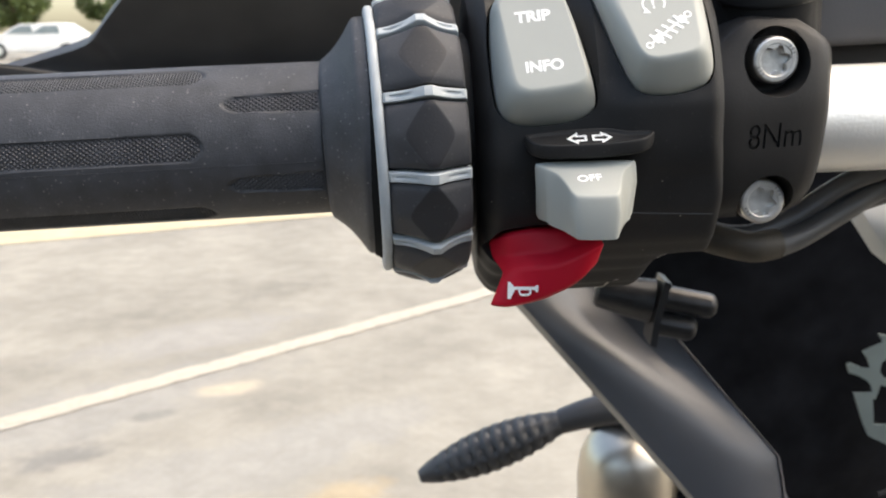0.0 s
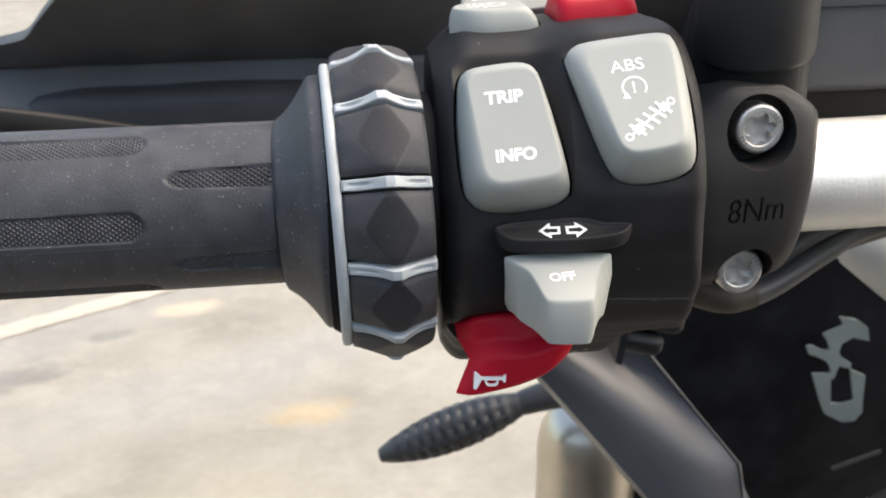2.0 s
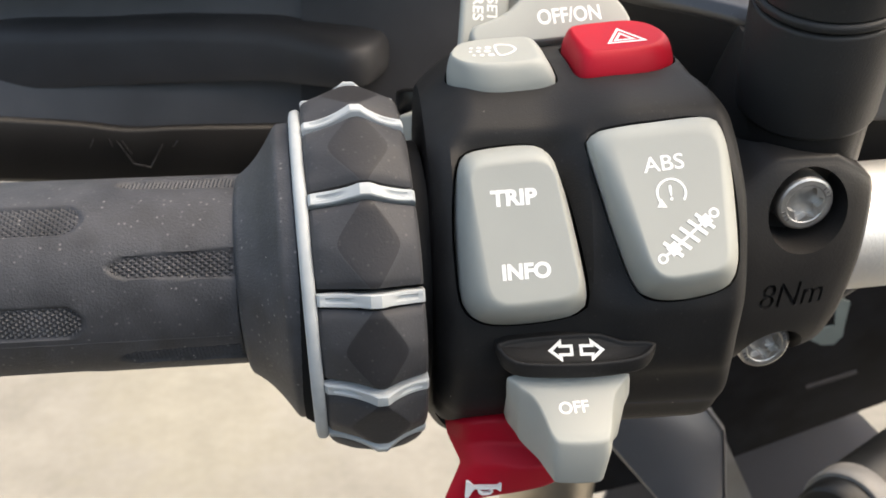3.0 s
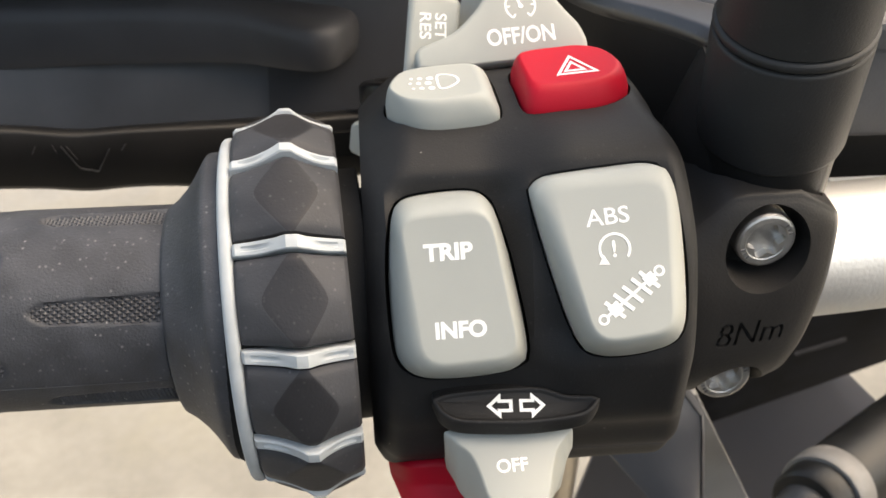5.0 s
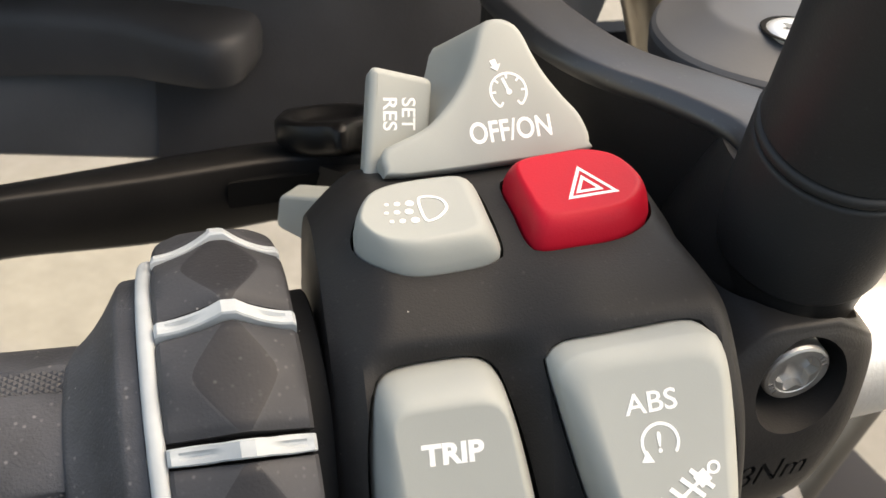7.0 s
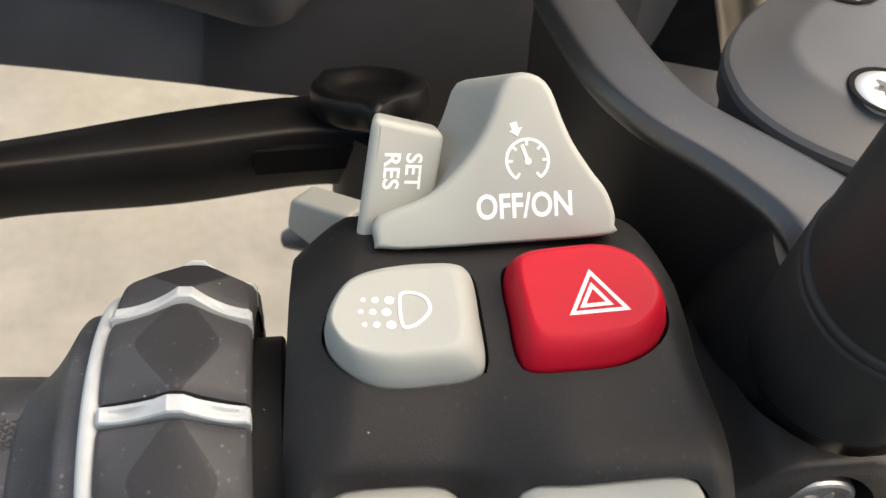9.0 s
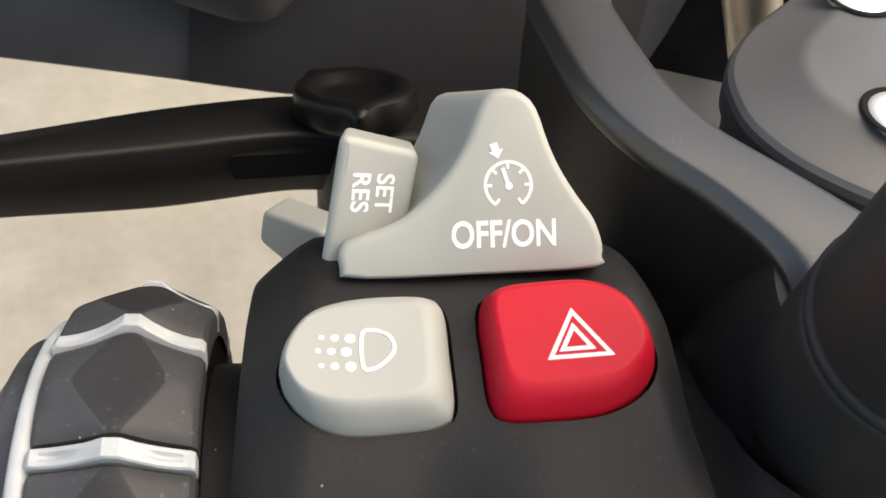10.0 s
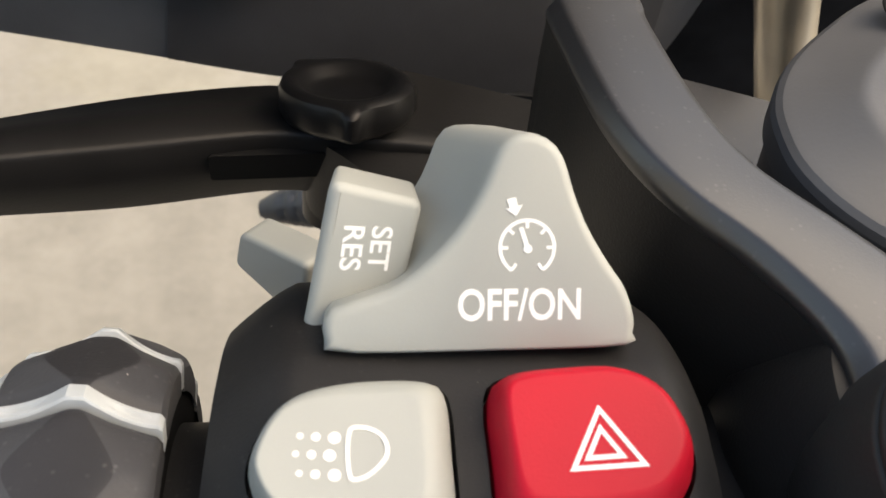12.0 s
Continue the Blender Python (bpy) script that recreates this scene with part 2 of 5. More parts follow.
class Mark:
    """Flat printed figures on a plane, gathered into one thin mesh."""

    def __init__(self, plane, h=0.012, thick=0.03):
        self.plane, self.h, self.thick = plane, h, thick
        self.bm = bmesh.new()

    def poly(self, pts, step=0.004):
        self.h += step
        top = [self.bm.verts.new(self.plane.at(x, y, self.h + self.thick) * MM) for x, y in pts]
        low = [self.bm.verts.new(self.plane.at(x, y, self.h - self.thick) * MM) for x, y in pts]
        self.bm.faces.new(top)
        for i in range(len(top)):
            j = (i + 1) % len(top)
            self.bm.faces.new((top[i], low[i], low[j], top[j]))
        return self

    def bar(self, a, b, w):
        a, b = Vector(a), Vector(b)
        d = (b - a).normalized() * 0
        s = Vector((-(b - a).y, (b - a).x)).normalized() * w / 2
        return self.poly([a - s + d, b - s, b + s, a + s])

    def disc(self, c, r, n=20):
        return self.poly([(c[0] + r * math.cos(2 * math.pi * k / n), c[1] + r * math.sin(2 * math.pi * k / n)) for k in range(n)])

    def band(self, outer, inner, closed):
        """A strip of one piece between two lines of points."""
        self.h += 0.004
        up, low = self.h + self.thick, self.h - self.thick
        make = self.bm.verts.new
        o, i = [make(self.plane.at(p[0], p[1], up) * MM) for p in outer], [make(self.plane.at(p[0], p[1], up) * MM) for p in inner]
        ol, il = [make(self.plane.at(p[0], p[1], low) * MM) for p in outer], [make(self.plane.at(p[0], p[1], low) * MM) for p in inner]
        n = len(outer)
        for k in range(n if closed else n - 1):
            j = (k + 1) % n
            self.bm.faces.new((o[k], o[j], i[j], i[k]))
            self.bm.faces.new((o[k], ol[k], ol[j], o[j]))
            self.bm.faces.new((i[k], i[j], il[j], il[k]))
        return self

    def arc(self, c, r, w, a0=0, a1=360, n=40):
        whole = abs(a1 - a0) > 359
        angles = [radians(a0 + (a1 - a0) * k / n) for k in range(n if whole else n + 1)]
        rim = [[(c[0] + (r + s) * math.cos(t), c[1] + (r + s) * math.sin(t)) for t in angles] for s in (w / 2, -w / 2)]
        return self.band(rim[0], rim[1], whole)

    def loop(self, pts, w):
        """A closed outline of width w inside pts."""
        n = len(pts)
        P = [Vector(p) for p in pts]
        inner = []
        for i in range(n):
            e0, e1 = (P[i] - P[i - 1]).normalized(), (P[(i + 1) % n] - P[i]).normalized()
            n0, n1 = Vector((-e0.y, e0.x)), Vector((-e1.y, e1.x))
            m = (n0 + n1) / max(0.2, 1 + n0.dot(n1))
            inner.append(P[i] + m * w)
        return self.band(P, inner, True)

    def text(self, words, x, y, width, height, turn=0.0, bold=0.0, slant=0.0):
        """Words from their lower left corner, drawn to a width and a height."""
        cu = bpy.data.curves.new("letters", "FONT")
        cu.body = words
        cu.size = 1.0
        cu.offset = bold
        cu.fill_mode = "FRONT"
        cu.resolution_u = 4
        ob = bpy.data.objects.new("letters", cu)
        scene.collection.objects.link(ob)
        dg = bpy.context.evaluated_depsgraph_get()
        me = bpy.data.meshes.new_from_object(ob.evaluated_get(dg))
        bpy.data.objects.remove(ob)
        xs, ys = [v.co.x for v in me.vertices], [v.co.y for v in me.vertices]
        x0, x1, y0, y1 = min(xs), max(xs), min(ys), max(ys)
        c, s = math.cos(radians(turn)), math.sin(radians(turn))
        for f in me.polygons:
            pts = []
            for i in f.vertices:
                co = me.vertices[i].co
                px, py = (co.x - x0) / (x1 - x0) * width, (co.y - y0) / (y1 - y0) * height
                px += py * slant
                pts.append((x + px * c - py * s, y + px * s + py * c))
            self.poly(pts, 0.0)
        bpy.data.meshes.remove(me)
        return self

    def done(self, name, mat, parent, label=""):
        return part(name, self.bm, mat, parent, label, smooth=False)


def engraver(words, plane, x, y, width, height, depth, slant=0.0, bold=0.0):
    """A closed solid of words, to cut them into a face."""
    cu = bpy.data.curves.new("letters", "FONT")
    cu.body = words
    cu.extrude = 0.5
    cu.offset = bold
    cu.resolution_u = 3
    ob = bpy.data.objects.new("letters", cu)
    scene.collection.objects.link(ob)
    dg = bpy.context.evaluated_depsgraph_get()
    me = bpy.data.meshes.new_from_object(ob.evaluated_get(dg))
    bpy.data.objects.remove(ob)
    xs, ys = [v.co.x for v in me.vertices], [v.co.y for v in me.vertices]
    x0, x1, y0, y1 = min(xs), max(xs), min(ys), max(ys)
    for v in me.vertices:
        px, py = (v.co.x - x0) / (x1 - x0) * width, (v.co.y - y0) / (y1 - y0) * height
        v.co = plane.at(x + px + py * slant, y + py, 3.0 if v.co.z > 0 else -depth) * MM
    bm = bmesh.new()
    bm.from_mesh(me)
    bmesh.ops.remove_doubles(bm, verts=bm.verts, dist=1e-6)
    bmesh.ops.recalc_face_normals(bm, faces=bm.faces)
    bm.to_mesh(me)
    bm.free()
    solid = new("letters", me)
    solid.matrix_world = BAR
    return solid


def cut(ob, cutters):
    """Cut meshes out of ob and throw the cutters away."""
    for c in cutters:
        mod = ob.modifiers.new("cut", "BOOLEAN")
        mod.object = c
        mod.solver = "EXACT"
    dg = bpy.context.evaluated_depsgraph_get()
    dg.update()
    me = bpy.data.meshes.new_from_object(ob.evaluated_get(dg))
    old = ob.data
    ob.modifiers.clear()
    ob.data = me
    me.name = old.name
    bpy.data.meshes.remove(old)
    for c in cutters:
        data = c.data
        bpy.data.objects.remove(c)
        bpy.data.meshes.remove(data)


def sharpen(ob, angle):
    """Smooth faces, with sharp edges where the surface turns by more than an angle."""
    bm = bmesh.new()
    bm.from_mesh(ob.data)
    for f in bm.faces:
        f.smooth = True
    for e in bm.edges:
        e.smooth = not (len(e.link_faces) == 2 and e.calc_face_angle(0) > radians(angle))
    bm.to_mesh(ob.data)
    bm.free()


def keyed(table, x):
    """Smooth interpolation in a table of (x, value)."""
    if x <= table[0][0]:
        return table[0][1]
    for (a, p), (b, q) in zip(table, table[1:]):
        if x <= b:
            t = (x - a) / (b - a)
            return p + (q - p) * t * t * (3 - 2 * t)
    return table[-1][1]


def ease(x, a, b):
    t = max(0.0, min(1.0, (x - a) / (b - a)))
    return t * t * (3 - 2 * t)


def inset(pts, d):
    """A closed loop drawn inwards by d (for counter-clockwise loops)."""
    n = len(pts)
    out = []
    for i in range(n):
        e0, e1 = (pts[i] - pts[i - 1]), (pts[(i + 1) % n] - pts[i])
        if e0.length < 1e-6 or e1.length < 1e-6:
            out.append(pts[i].copy())
            continue
        e0, e1 = e0.normalized(), e1.normalized()
        n0, n1 = Vector((-e0.y, e0.x)), Vector((-e1.y, e1.x))
        out.append(pts[i] + (n0 + n1) / max(0.5, 1 + n0.dot(n1)) * d)
    return out


def slab(name, plane, outline, depth, mat, parent, label="", r=0.9, n=96, centre=None, back=0.0, skew=0.0):
    """A thick plate with rounded front edges: the outline lies on the plane, the plate goes back from it."""
    loop = polar(outline, n, centre)
    rings = [[plane.at(p.x + skew, p.y, -depth) * MM for p in inset(loop, back)]]
    for k in range(6):
        a = math.pi / 2 * k / 5
        rings.append([plane.at(p.x, p.y, -r + r * math.sin(a)) * MM for p in inset(loop, r * (1 - math.cos(a)))])
    bm = loft(rings, True, True, True)
    return part(name, bm, mat, parent, label, angle=50)


# ---- ground ----
# Soft stains; the entry at (-0.36, 1.66) is a paler, yellower tint.
STAINS_AND_TINT = ((-0.65, 2.35, 0.6, 0.22, 0.7, (0.265, 0.258, 0.237)), (-1.15, 2.75, 0.75, 0.26, 0.75, (0.255, 0.248, 0.228)), (-0.35, 2.6, 0.4, 0.16, 0.75, (0.27, 0.262, 0.24)), (-1.10, 2.43, 0.16, 0.085, 0.6, (0.17, 0.165, 0.155)), (-0.92, 2.72, 0.09, 0.05, 0.6, (0.19, 0.185, 0.17)), (-0.28, 2.24, 0.12, 0.075, 0.2, (0.33, 0.27, 0.18)), (-1.0, 3.5, 0.5, 0.2, 0.7, (0.27, 0.26, 0.24)), (-0.36, 1.66, 0.26, 0.4, 0.2, (0.285, 0.268, 0.218)), (-0.75, 2.95, 0.14, 0.08, 0.5, (0.40, 0.35, 0.27)))


def ground_material():
    """Pale worn asphalt with soft stains and one broad yellower tint."""
    m = bpy.data.materials.new("worn_asphalt")
    m.use_nodes = True
    n, l = m.node_tree.nodes, m.node_tree.links
    b = n["Principled BSDF"]
    b.inputs["Roughness"].default_value = 0.85
    tc = n.new("ShaderNodeTexCoord")
    layers = []
    for scale, detail in ((0.55, 6), (2.5, 6), (45, 5), (260, 3), (11, 5)):
        t = n.new("ShaderNodeTexNoise")
        t.inputs["Scale"].default_value, t.inputs["Detail"].default_value = scale, detail
        l.new(tc.outputs["Object"], t.inputs["Vector"])
        layers.append(t.outputs["Fac"])
    ramp = n.new("ShaderNodeValToRGB")
    ramp.color_ramp.elements[0].position, ramp.color_ramp.elements[0].color = 0.34, (0.192, 0.181, 0.156, 1)
    ramp.color_ramp.elements[1].position, ramp.color_ramp.elements[1].color = 0.62, (0.293, 0.278, 0.241, 1)
    add = n.new("ShaderNodeMath")
    add.operation = "ADD"
    half = n.new("ShaderNodeMath")
    half.operation = "MULTIPLY"
    half.inputs[1].default_value = 0.5
    l.new(layers[0], add.inputs[0])
    l.new(layers[1], add.inputs[1])
    l.new(add.outputs[0], half.inputs[0])
    l.new(half.outputs[0], ramp.inputs["Fac"])
    tint = ramp.outputs["Color"]
    for cx, cy, rx, ry, turn, color in STAINS_AND_TINT:
        place = n.new("ShaderNodeMapping")
        place.vector_type = "TEXTURE"
        place.inputs["Location"].default_value = (cx, cy, SLOPE * cy)
        place.inputs["Rotation"].default_value = (0, 0, turn)
        place.inputs["Scale"].default_value = (rx, ry, 1)
        l.new(tc.outputs["Object"], place.inputs["Vector"])
        far = n.new("ShaderNodeVectorMath")
        far.operation = "LENGTH"
        l.new(place.outputs["Vector"], far.inputs[0])
        wob = n.new("ShaderNodeMath")
        wob.operation = "MULTIPLY_ADD"
        wob.inputs[1].default_value, wob.inputs[2].default_value = 1.6, -0.8
        l.new(layers[4], wob.inputs[0])
        total = n.new("ShaderNodeMath")
        total.operation = "ADD"
        l.new(far.outputs["Value"], total.inputs[0])
        l.new(wob.outputs[0], total.inputs[1])
        soft = n.new("ShaderNodeMapRange")
        soft.interpolation_type = "SMOOTHSTEP"
        soft.inputs["From Min"].default_value, soft.inputs["From Max"].default_value = 1.15, 0.45
        soft.inputs["To Min"].default_value, soft.inputs["To Max"].default_value = 0, 0.85
        l.new(total.outputs[0], soft.inputs["Value"])
        over = n.new("ShaderNodeMix")
        over.data_type = "RGBA"
        over.inputs["B"].default_value = (*color, 1)
        l.new(soft.outputs["Result"], over.inputs["Factor"])
        l.new(tint, over.inputs["A"])
        tint = over.outputs["Result"]
    grit = n.new("ShaderNodeMapRange")
    grit.inputs["From Min"].default_value, grit.inputs["From Max"].default_value = 0.35, 0.65
    grit.inputs["To Min"].default_value, grit.inputs["To Max"].default_value = 0.96, 1.04
    l.new(layers[2], grit.inputs["Value"])
    mottle = n.new("ShaderNodeMapRange")
    mottle.inputs["From Min"].default_value, mottle.inputs["From Max"].default_value = 0.36, 0.64
    mottle.inputs["To Min"].default_value, mottle.inputs["To Max"].default_value = 0.92, 1.08
    l.new(layers[4], mottle.inputs["Value"])
    both = n.new("ShaderNodeMath")
    both.operation = "MULTIPLY"
    l.new(grit.outputs["Result"], both.inputs[0])
    l.new(mottle.outputs["Result"], both.inputs[1])
    mul = n.new("ShaderNodeVectorMath")
    mul.operation = "SCALE"
    l.new(tint, mul.inputs[0])
    l.new(both.outputs[0], mul.inputs["Scale"])
    l.new(mul.outputs["Vector"], b.inputs["Base Color"])
    bp = n.new("ShaderNodeBump")
    bp.inputs["Strength"].default_value, bp.inputs["Distance"].default_value = 0.15, 0.003
    l.new(layers[3], bp.inputs["Height"])
    l.new(bp.outputs["Normal"], b.inputs["Normal"])
    return m


SLOPE = 0.0185  # the parking place rises gently ahead
GROUND = ground_material()



def flat_patch(name, points, z, mat, label, category, kind="structure"):
    bm = bmesh.new()
    bm.faces.new([bm.verts.new((x, y, SLOPE * y + z)) for x, y in points])
    bmesh.ops.recalc_face_normals(bm, faces=bm.faces)
    me = bpy.data.meshes.new(name)
    bm.to_mesh(me)
    bm.free()
    me.materials.append(mat)
    return tagged(new(name, me), label, category, kind=kind)


flat_patch("ground", [(-400, -400), (400, -400), (400, 400), (-400, 400)], 0, GROUND, "pale worn asphalt of a parking place", "ground")
PAINT = material("worn_white_paint", (0.40, 0.37, 0.31), 0.7, blotch=0.12, blotch_size=0.03, grain=0.4, grain_size=0.004)
YELLOW = material("worn_yellow_paint", (0.46, 0.40, 0.27), 0.7, blotch=0.15, blotch_size=0.08)


def strip(a, b, w):
    a, b = Vector(a), Vector(b)
    s = Vector((-(b - a).y, (b - a).x)).normalized() * w / 2
    return [a - s, b - s, b + s, a + s]


def worn_strip(a, b, w, n=260):
    """A painted strip with frayed edges."""
    rng = random.Random(5)
    a, b = Vector(a), Vector(b)
    s = Vector((-(b - a).y, (b - a).x)).normalized() * w / 2
    sides = []
    for sign in (-1, 1):
        sides.append([a.lerp(b, k / n) + s * sign * (1 + rng.uniform(-0.14, 0.1)) for k in range(n + 1)])
    return sides[0] + sides[1][::-1]


flat_patch("parking_line", worn_strip((-3.32, 0.676), (4.13, 8.15), 0.098), 0.004, PAINT, "worn white painted parking line on asphalt", "road marking")
flat_patch("kerb_line", strip((-9.5, 1.9), (6.0, 9.6), 0.55), 0.004, YELLOW, "faded yellow painted strip on asphalt", "road marking")
# ---- handlebar tube ----
handlebar = thing("handlebar", "satin silver aluminium motorcycle handlebar tube", "handlebar")
part("tube", tube([(-8, 1, -1), (30, 4, 0), (60, 8, -2), (90, 11.5, -3.6), (140, 19, -5), (220, 33, -9), (330, 48, -17)], (11.7, 13.6), 40), ALU, handlebar)

# ---- grip ----
grip = thing("handlebar_grip", "black rubber heated grip with knurled oval pads", "grip")
GRIP_C = (1.0, -0.8)


def grip_point(u, deg, r):
    a = radians(deg)
    cy, cz = GRIP_C[0] + (u + 28) * 0.0, GRIP_C[1] + (u + 28) * 0.0
    return mm(u, cy - r * math.cos(a), cz + r * math.sin(a))


def grip_r(u):
    return 16.9 + 0.004 * (-28 - u)


LONG = [(-50.2, -118, 2 + 60 * k, 10.2) for k in range(6)]
SHORT = [(-25.6, -45.8, 32 + 60 * k, 8.2) for k in range(6)]


def in_patch(u, deg):
    """How deep inside a pad's outline (0 outside, 1 well inside)."""
    best = 0.0
    for kind, group in (("long", LONG), ("short", SHORT)):
        for u0, u1, c, half in group:
            if kind == "long":
                s = (u0 - u)
                if s < -0.2 or u < u1:
                    continue
                w = half * (1 - 0.05 * s / 60) * math.sqrt(max(0.0, min(1.0, s / 2.6)))
            else:
                s = u - u1
                if s < -0.2 or u > u0 + 0.3:
                    continue
                w = half * (0.72 + 0.28 * s / 19) * math.sqrt(max(0.0, min(1.0, s / 2.4)))
            d = abs((deg - c + 180) % 360 - 180)
            best = max(best, min(1.0, max(0.0, (w - d) / 0.9)))
    return best


def grip_body():
    rings = []
    u = -25.5
    us = []
    while u > -128:
        us.append(u)
        u -= 0.5 if u > -102 else 4
    for u in us:
        ring = []
        for k in range(300):
            deg = k * 1.2
            r = grip_r(u) - 0.55 * in_patch(u, deg)
            ring.append(grip_point(u, deg, r))
        rings.append(ring)
    return loft(rings, True, True, True)


part("sleeve", grip_body(), RUBBER, grip, angle=50)


def knurl(u0, u1, c):
    """Rows of small raised diamonds in the bed of a pad."""
    bm = bmesh.new()
    step_u, step_a = 1.05, 3.4
    row = 0
    u = max(u1, -100)
    while u < u0 - 0.4:
        k = -5
        while k <= 5:
            deg = c + (k + (0.5 if row % 2 else 0)) * step_a
            if in_patch(u, deg) > 0.55:
                r = grip_r(u) - 0.6
                tip = bm.verts.new(grip_point(u, deg, r + 0.42))
                ring = [bm.verts.new(grip_point(u + du, deg + da, r)) for du, da in ((0.62, 0), (0, 1.9), (-0.62, 0), (0, -1.9))]
                for i in range(4):
                    bm.faces.new((ring[i], ring[(i + 1) % 4], tip))
            k += 1
        u += step_u * 0.62
        row += 1
    return bm


for group in (LONG, SHORT):
    for u0, u1, c, half in group:
        if -70 < ((c + 180) % 360 - 180) < 140:
            part("knurled_pad", knurl(u0, u1, c), RUBBER, grip, smooth=False)
cone = [(-26.3, 15.6), (-26.0, 16.7), (-25.6, 17.5), (-25.0, 17.9), (-23.6, 19.0), (-22.2, 20.4), (-20.8, 22.2), (-19.6, 24.0), (-18.8, 25.3), (-18.3, 25.9), (-17.8, 26.1), (-16.0, 26.2), (-15.6, 25.9), (-15.6, 20)]
part("flared_collar", revolve(cone, (0, GRIP_C[0], GRIP_C[1]), (1, 0.063, 0.016), (0, -1, 0), 72), RUBBER, grip, angle=40)

seam = bmesh.new()
loft([[grip_point(u, deg, r) for deg, r in ((-12.6, grip_r(u) - 0.3), (-12.35, grip_r(u) + 0.10), (-12.05, grip_r(u) + 0.10), (-11.8, grip_r(u) - 0.3))] for u in (-104, -80, -50, -26)], bm=seam)
part("mould_seam", seam, RUBBER, grip)

# ---- control wheel ----
wheel = thing("control_wheel", "black ribbed rotary control wheel with pale grey ribs", "control wheel")
WC = (0.7, -1.7)
RIBS = 12
PITCH = 360 / RIBS
RIB0 = 20.3
U0, UL, UR = -4.8, -13.6, 2.8
TILT = (1, 0.063, 0.016)  # the wheel's own axis


def wheel_point(u, deg, r):
    a = radians(deg)
    return mm(u + r * (0.063 * math.cos(a) - 0.016 * math.sin(a)), WC[0] - r * math.cos(a), WC[1] + r * math.sin(a))


def diamond(s):
    """Half the width of the flat diamond on a pad, as a share of its half width."""
    return 0.60 * max(0.0, 1.06 - math.sqrt((s / 0.8) ** 2 + 0.03)) ** 0.95 + 0.055


def pad_r(s, v):
    """Radius of a pad: s from rib to rib (-1..1), v across (-1..1). A high crest falls to low shoulders like a gull's wing."""
    phi = s * PITCH / 2
    crest = 33.3 * math.cos(radians(PITCH / 2)) / math.cos(radians(phi))
    vd = diamond(s)
    edge = 29.9 + 0.7 * (1 - abs(s))
    if abs(v) <= vd:
        return crest - 0.35 * (abs(v) / vd) ** 2 * (1 - abs(s))
    t = (abs(v) - vd) / (1 - vd)
    top = crest - 0.35 * (1 - abs(s))
    return top + (edge - top) * (1 - (1 - t) ** (1.15 + 0.75 * abs(s)))


def pad_u(v):
    return U0 + (UR - U0) * v if v > 0 else U0 + (U0 - UL) * v


def pad_mesh(mid):
    rows = []
    gap = 0.80
    for i in range(21):
        s = (-1 + 2 * i / 20) * gap
        vd = diamond(s)
        side = [vd + 0.035] + [vd + 0.035 + (0.9 - vd) * k / 3 for k in range(1, 4)] + [0.965, 1.0]
        inner = [vd * k / 4 for k in range(4)] + [vd - 0.02]
        half = sorted(inner + side)
        vs = [-v for v in reversed(half[1:])] + half
        deg = mid + s * PITCH / 2
        drop = 0.55 if i in (0, 20) else 0.12 if i in (1, 19) else 0
        row = [wheel_point(UL, deg, 26.5)]
        for v in vs:
            row.append(wheel_point(pad_u(v), deg, pad_r(s, v) - drop - 1.0 * max(0.0, (abs(v) - 0.86) / 0.14) ** 2))
        row.append(wheel_point(UR, deg, 26.5))
        rows.append(row)
    return loft(rows, closed=False, start=True, end=True)


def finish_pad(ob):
    """The diamond in the middle of a pad is darker and smoother."""
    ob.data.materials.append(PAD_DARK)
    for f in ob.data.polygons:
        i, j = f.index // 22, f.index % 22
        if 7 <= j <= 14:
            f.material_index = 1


def rib_mesh(deg):
    """A pale rib across the wheel with a flat crown and fluted flanks."""
    rows = []
    half = 1.08
    vs = [-1.0, -0.95, -0.85, -0.75, -0.65, -0.55, -0.45, -0.36, -0.28, -0.2, -0.1, 0.1, 0.2, 0.28, 0.36, 0.45, 0.55, 0.65, 0.75, 0.85, 0.95, 1.0]
    for v in vs:
        a = abs(v)
        r = pad_r(1.0, v) + 0.3
        flute = 0.62 * math.sin(math.pi * (a - 0.3) / 0.66) ** 1.5 if 0.3 < a < 0.96 else 0.0
        w = half * (1.0 if a < 0.21 else 0.92 + 0.1 * math.sin(math.pi * min(1, (a - 0.21) / 0.79)))
        da = math.degrees(w / r)
        if a >= 0.999:
            r -= 0.45
        u = pad_u(v)
        rows.append([wheel_point(u, deg + da, 27), wheel_point(u, deg + da, r - 0.3), wheel_point(u, deg + da * 0.84, r - 0.04), wheel_point(u, deg + da * 0.45, r - 0.02), wheel_point(u, deg + da * 0.2, r - flute * 0.9), wheel_point(u, deg - da * 0.12, r - flute),
                     wheel_point(u, deg - da * 0.4, r - 0.02), wheel_point(u, deg - da * 0.84, r - 0.04), wheel_point(u, deg - da, r - 0.3), wheel_point(u, deg - da, 27)])
    return loft(rows, closed=False, start=True, end=True)


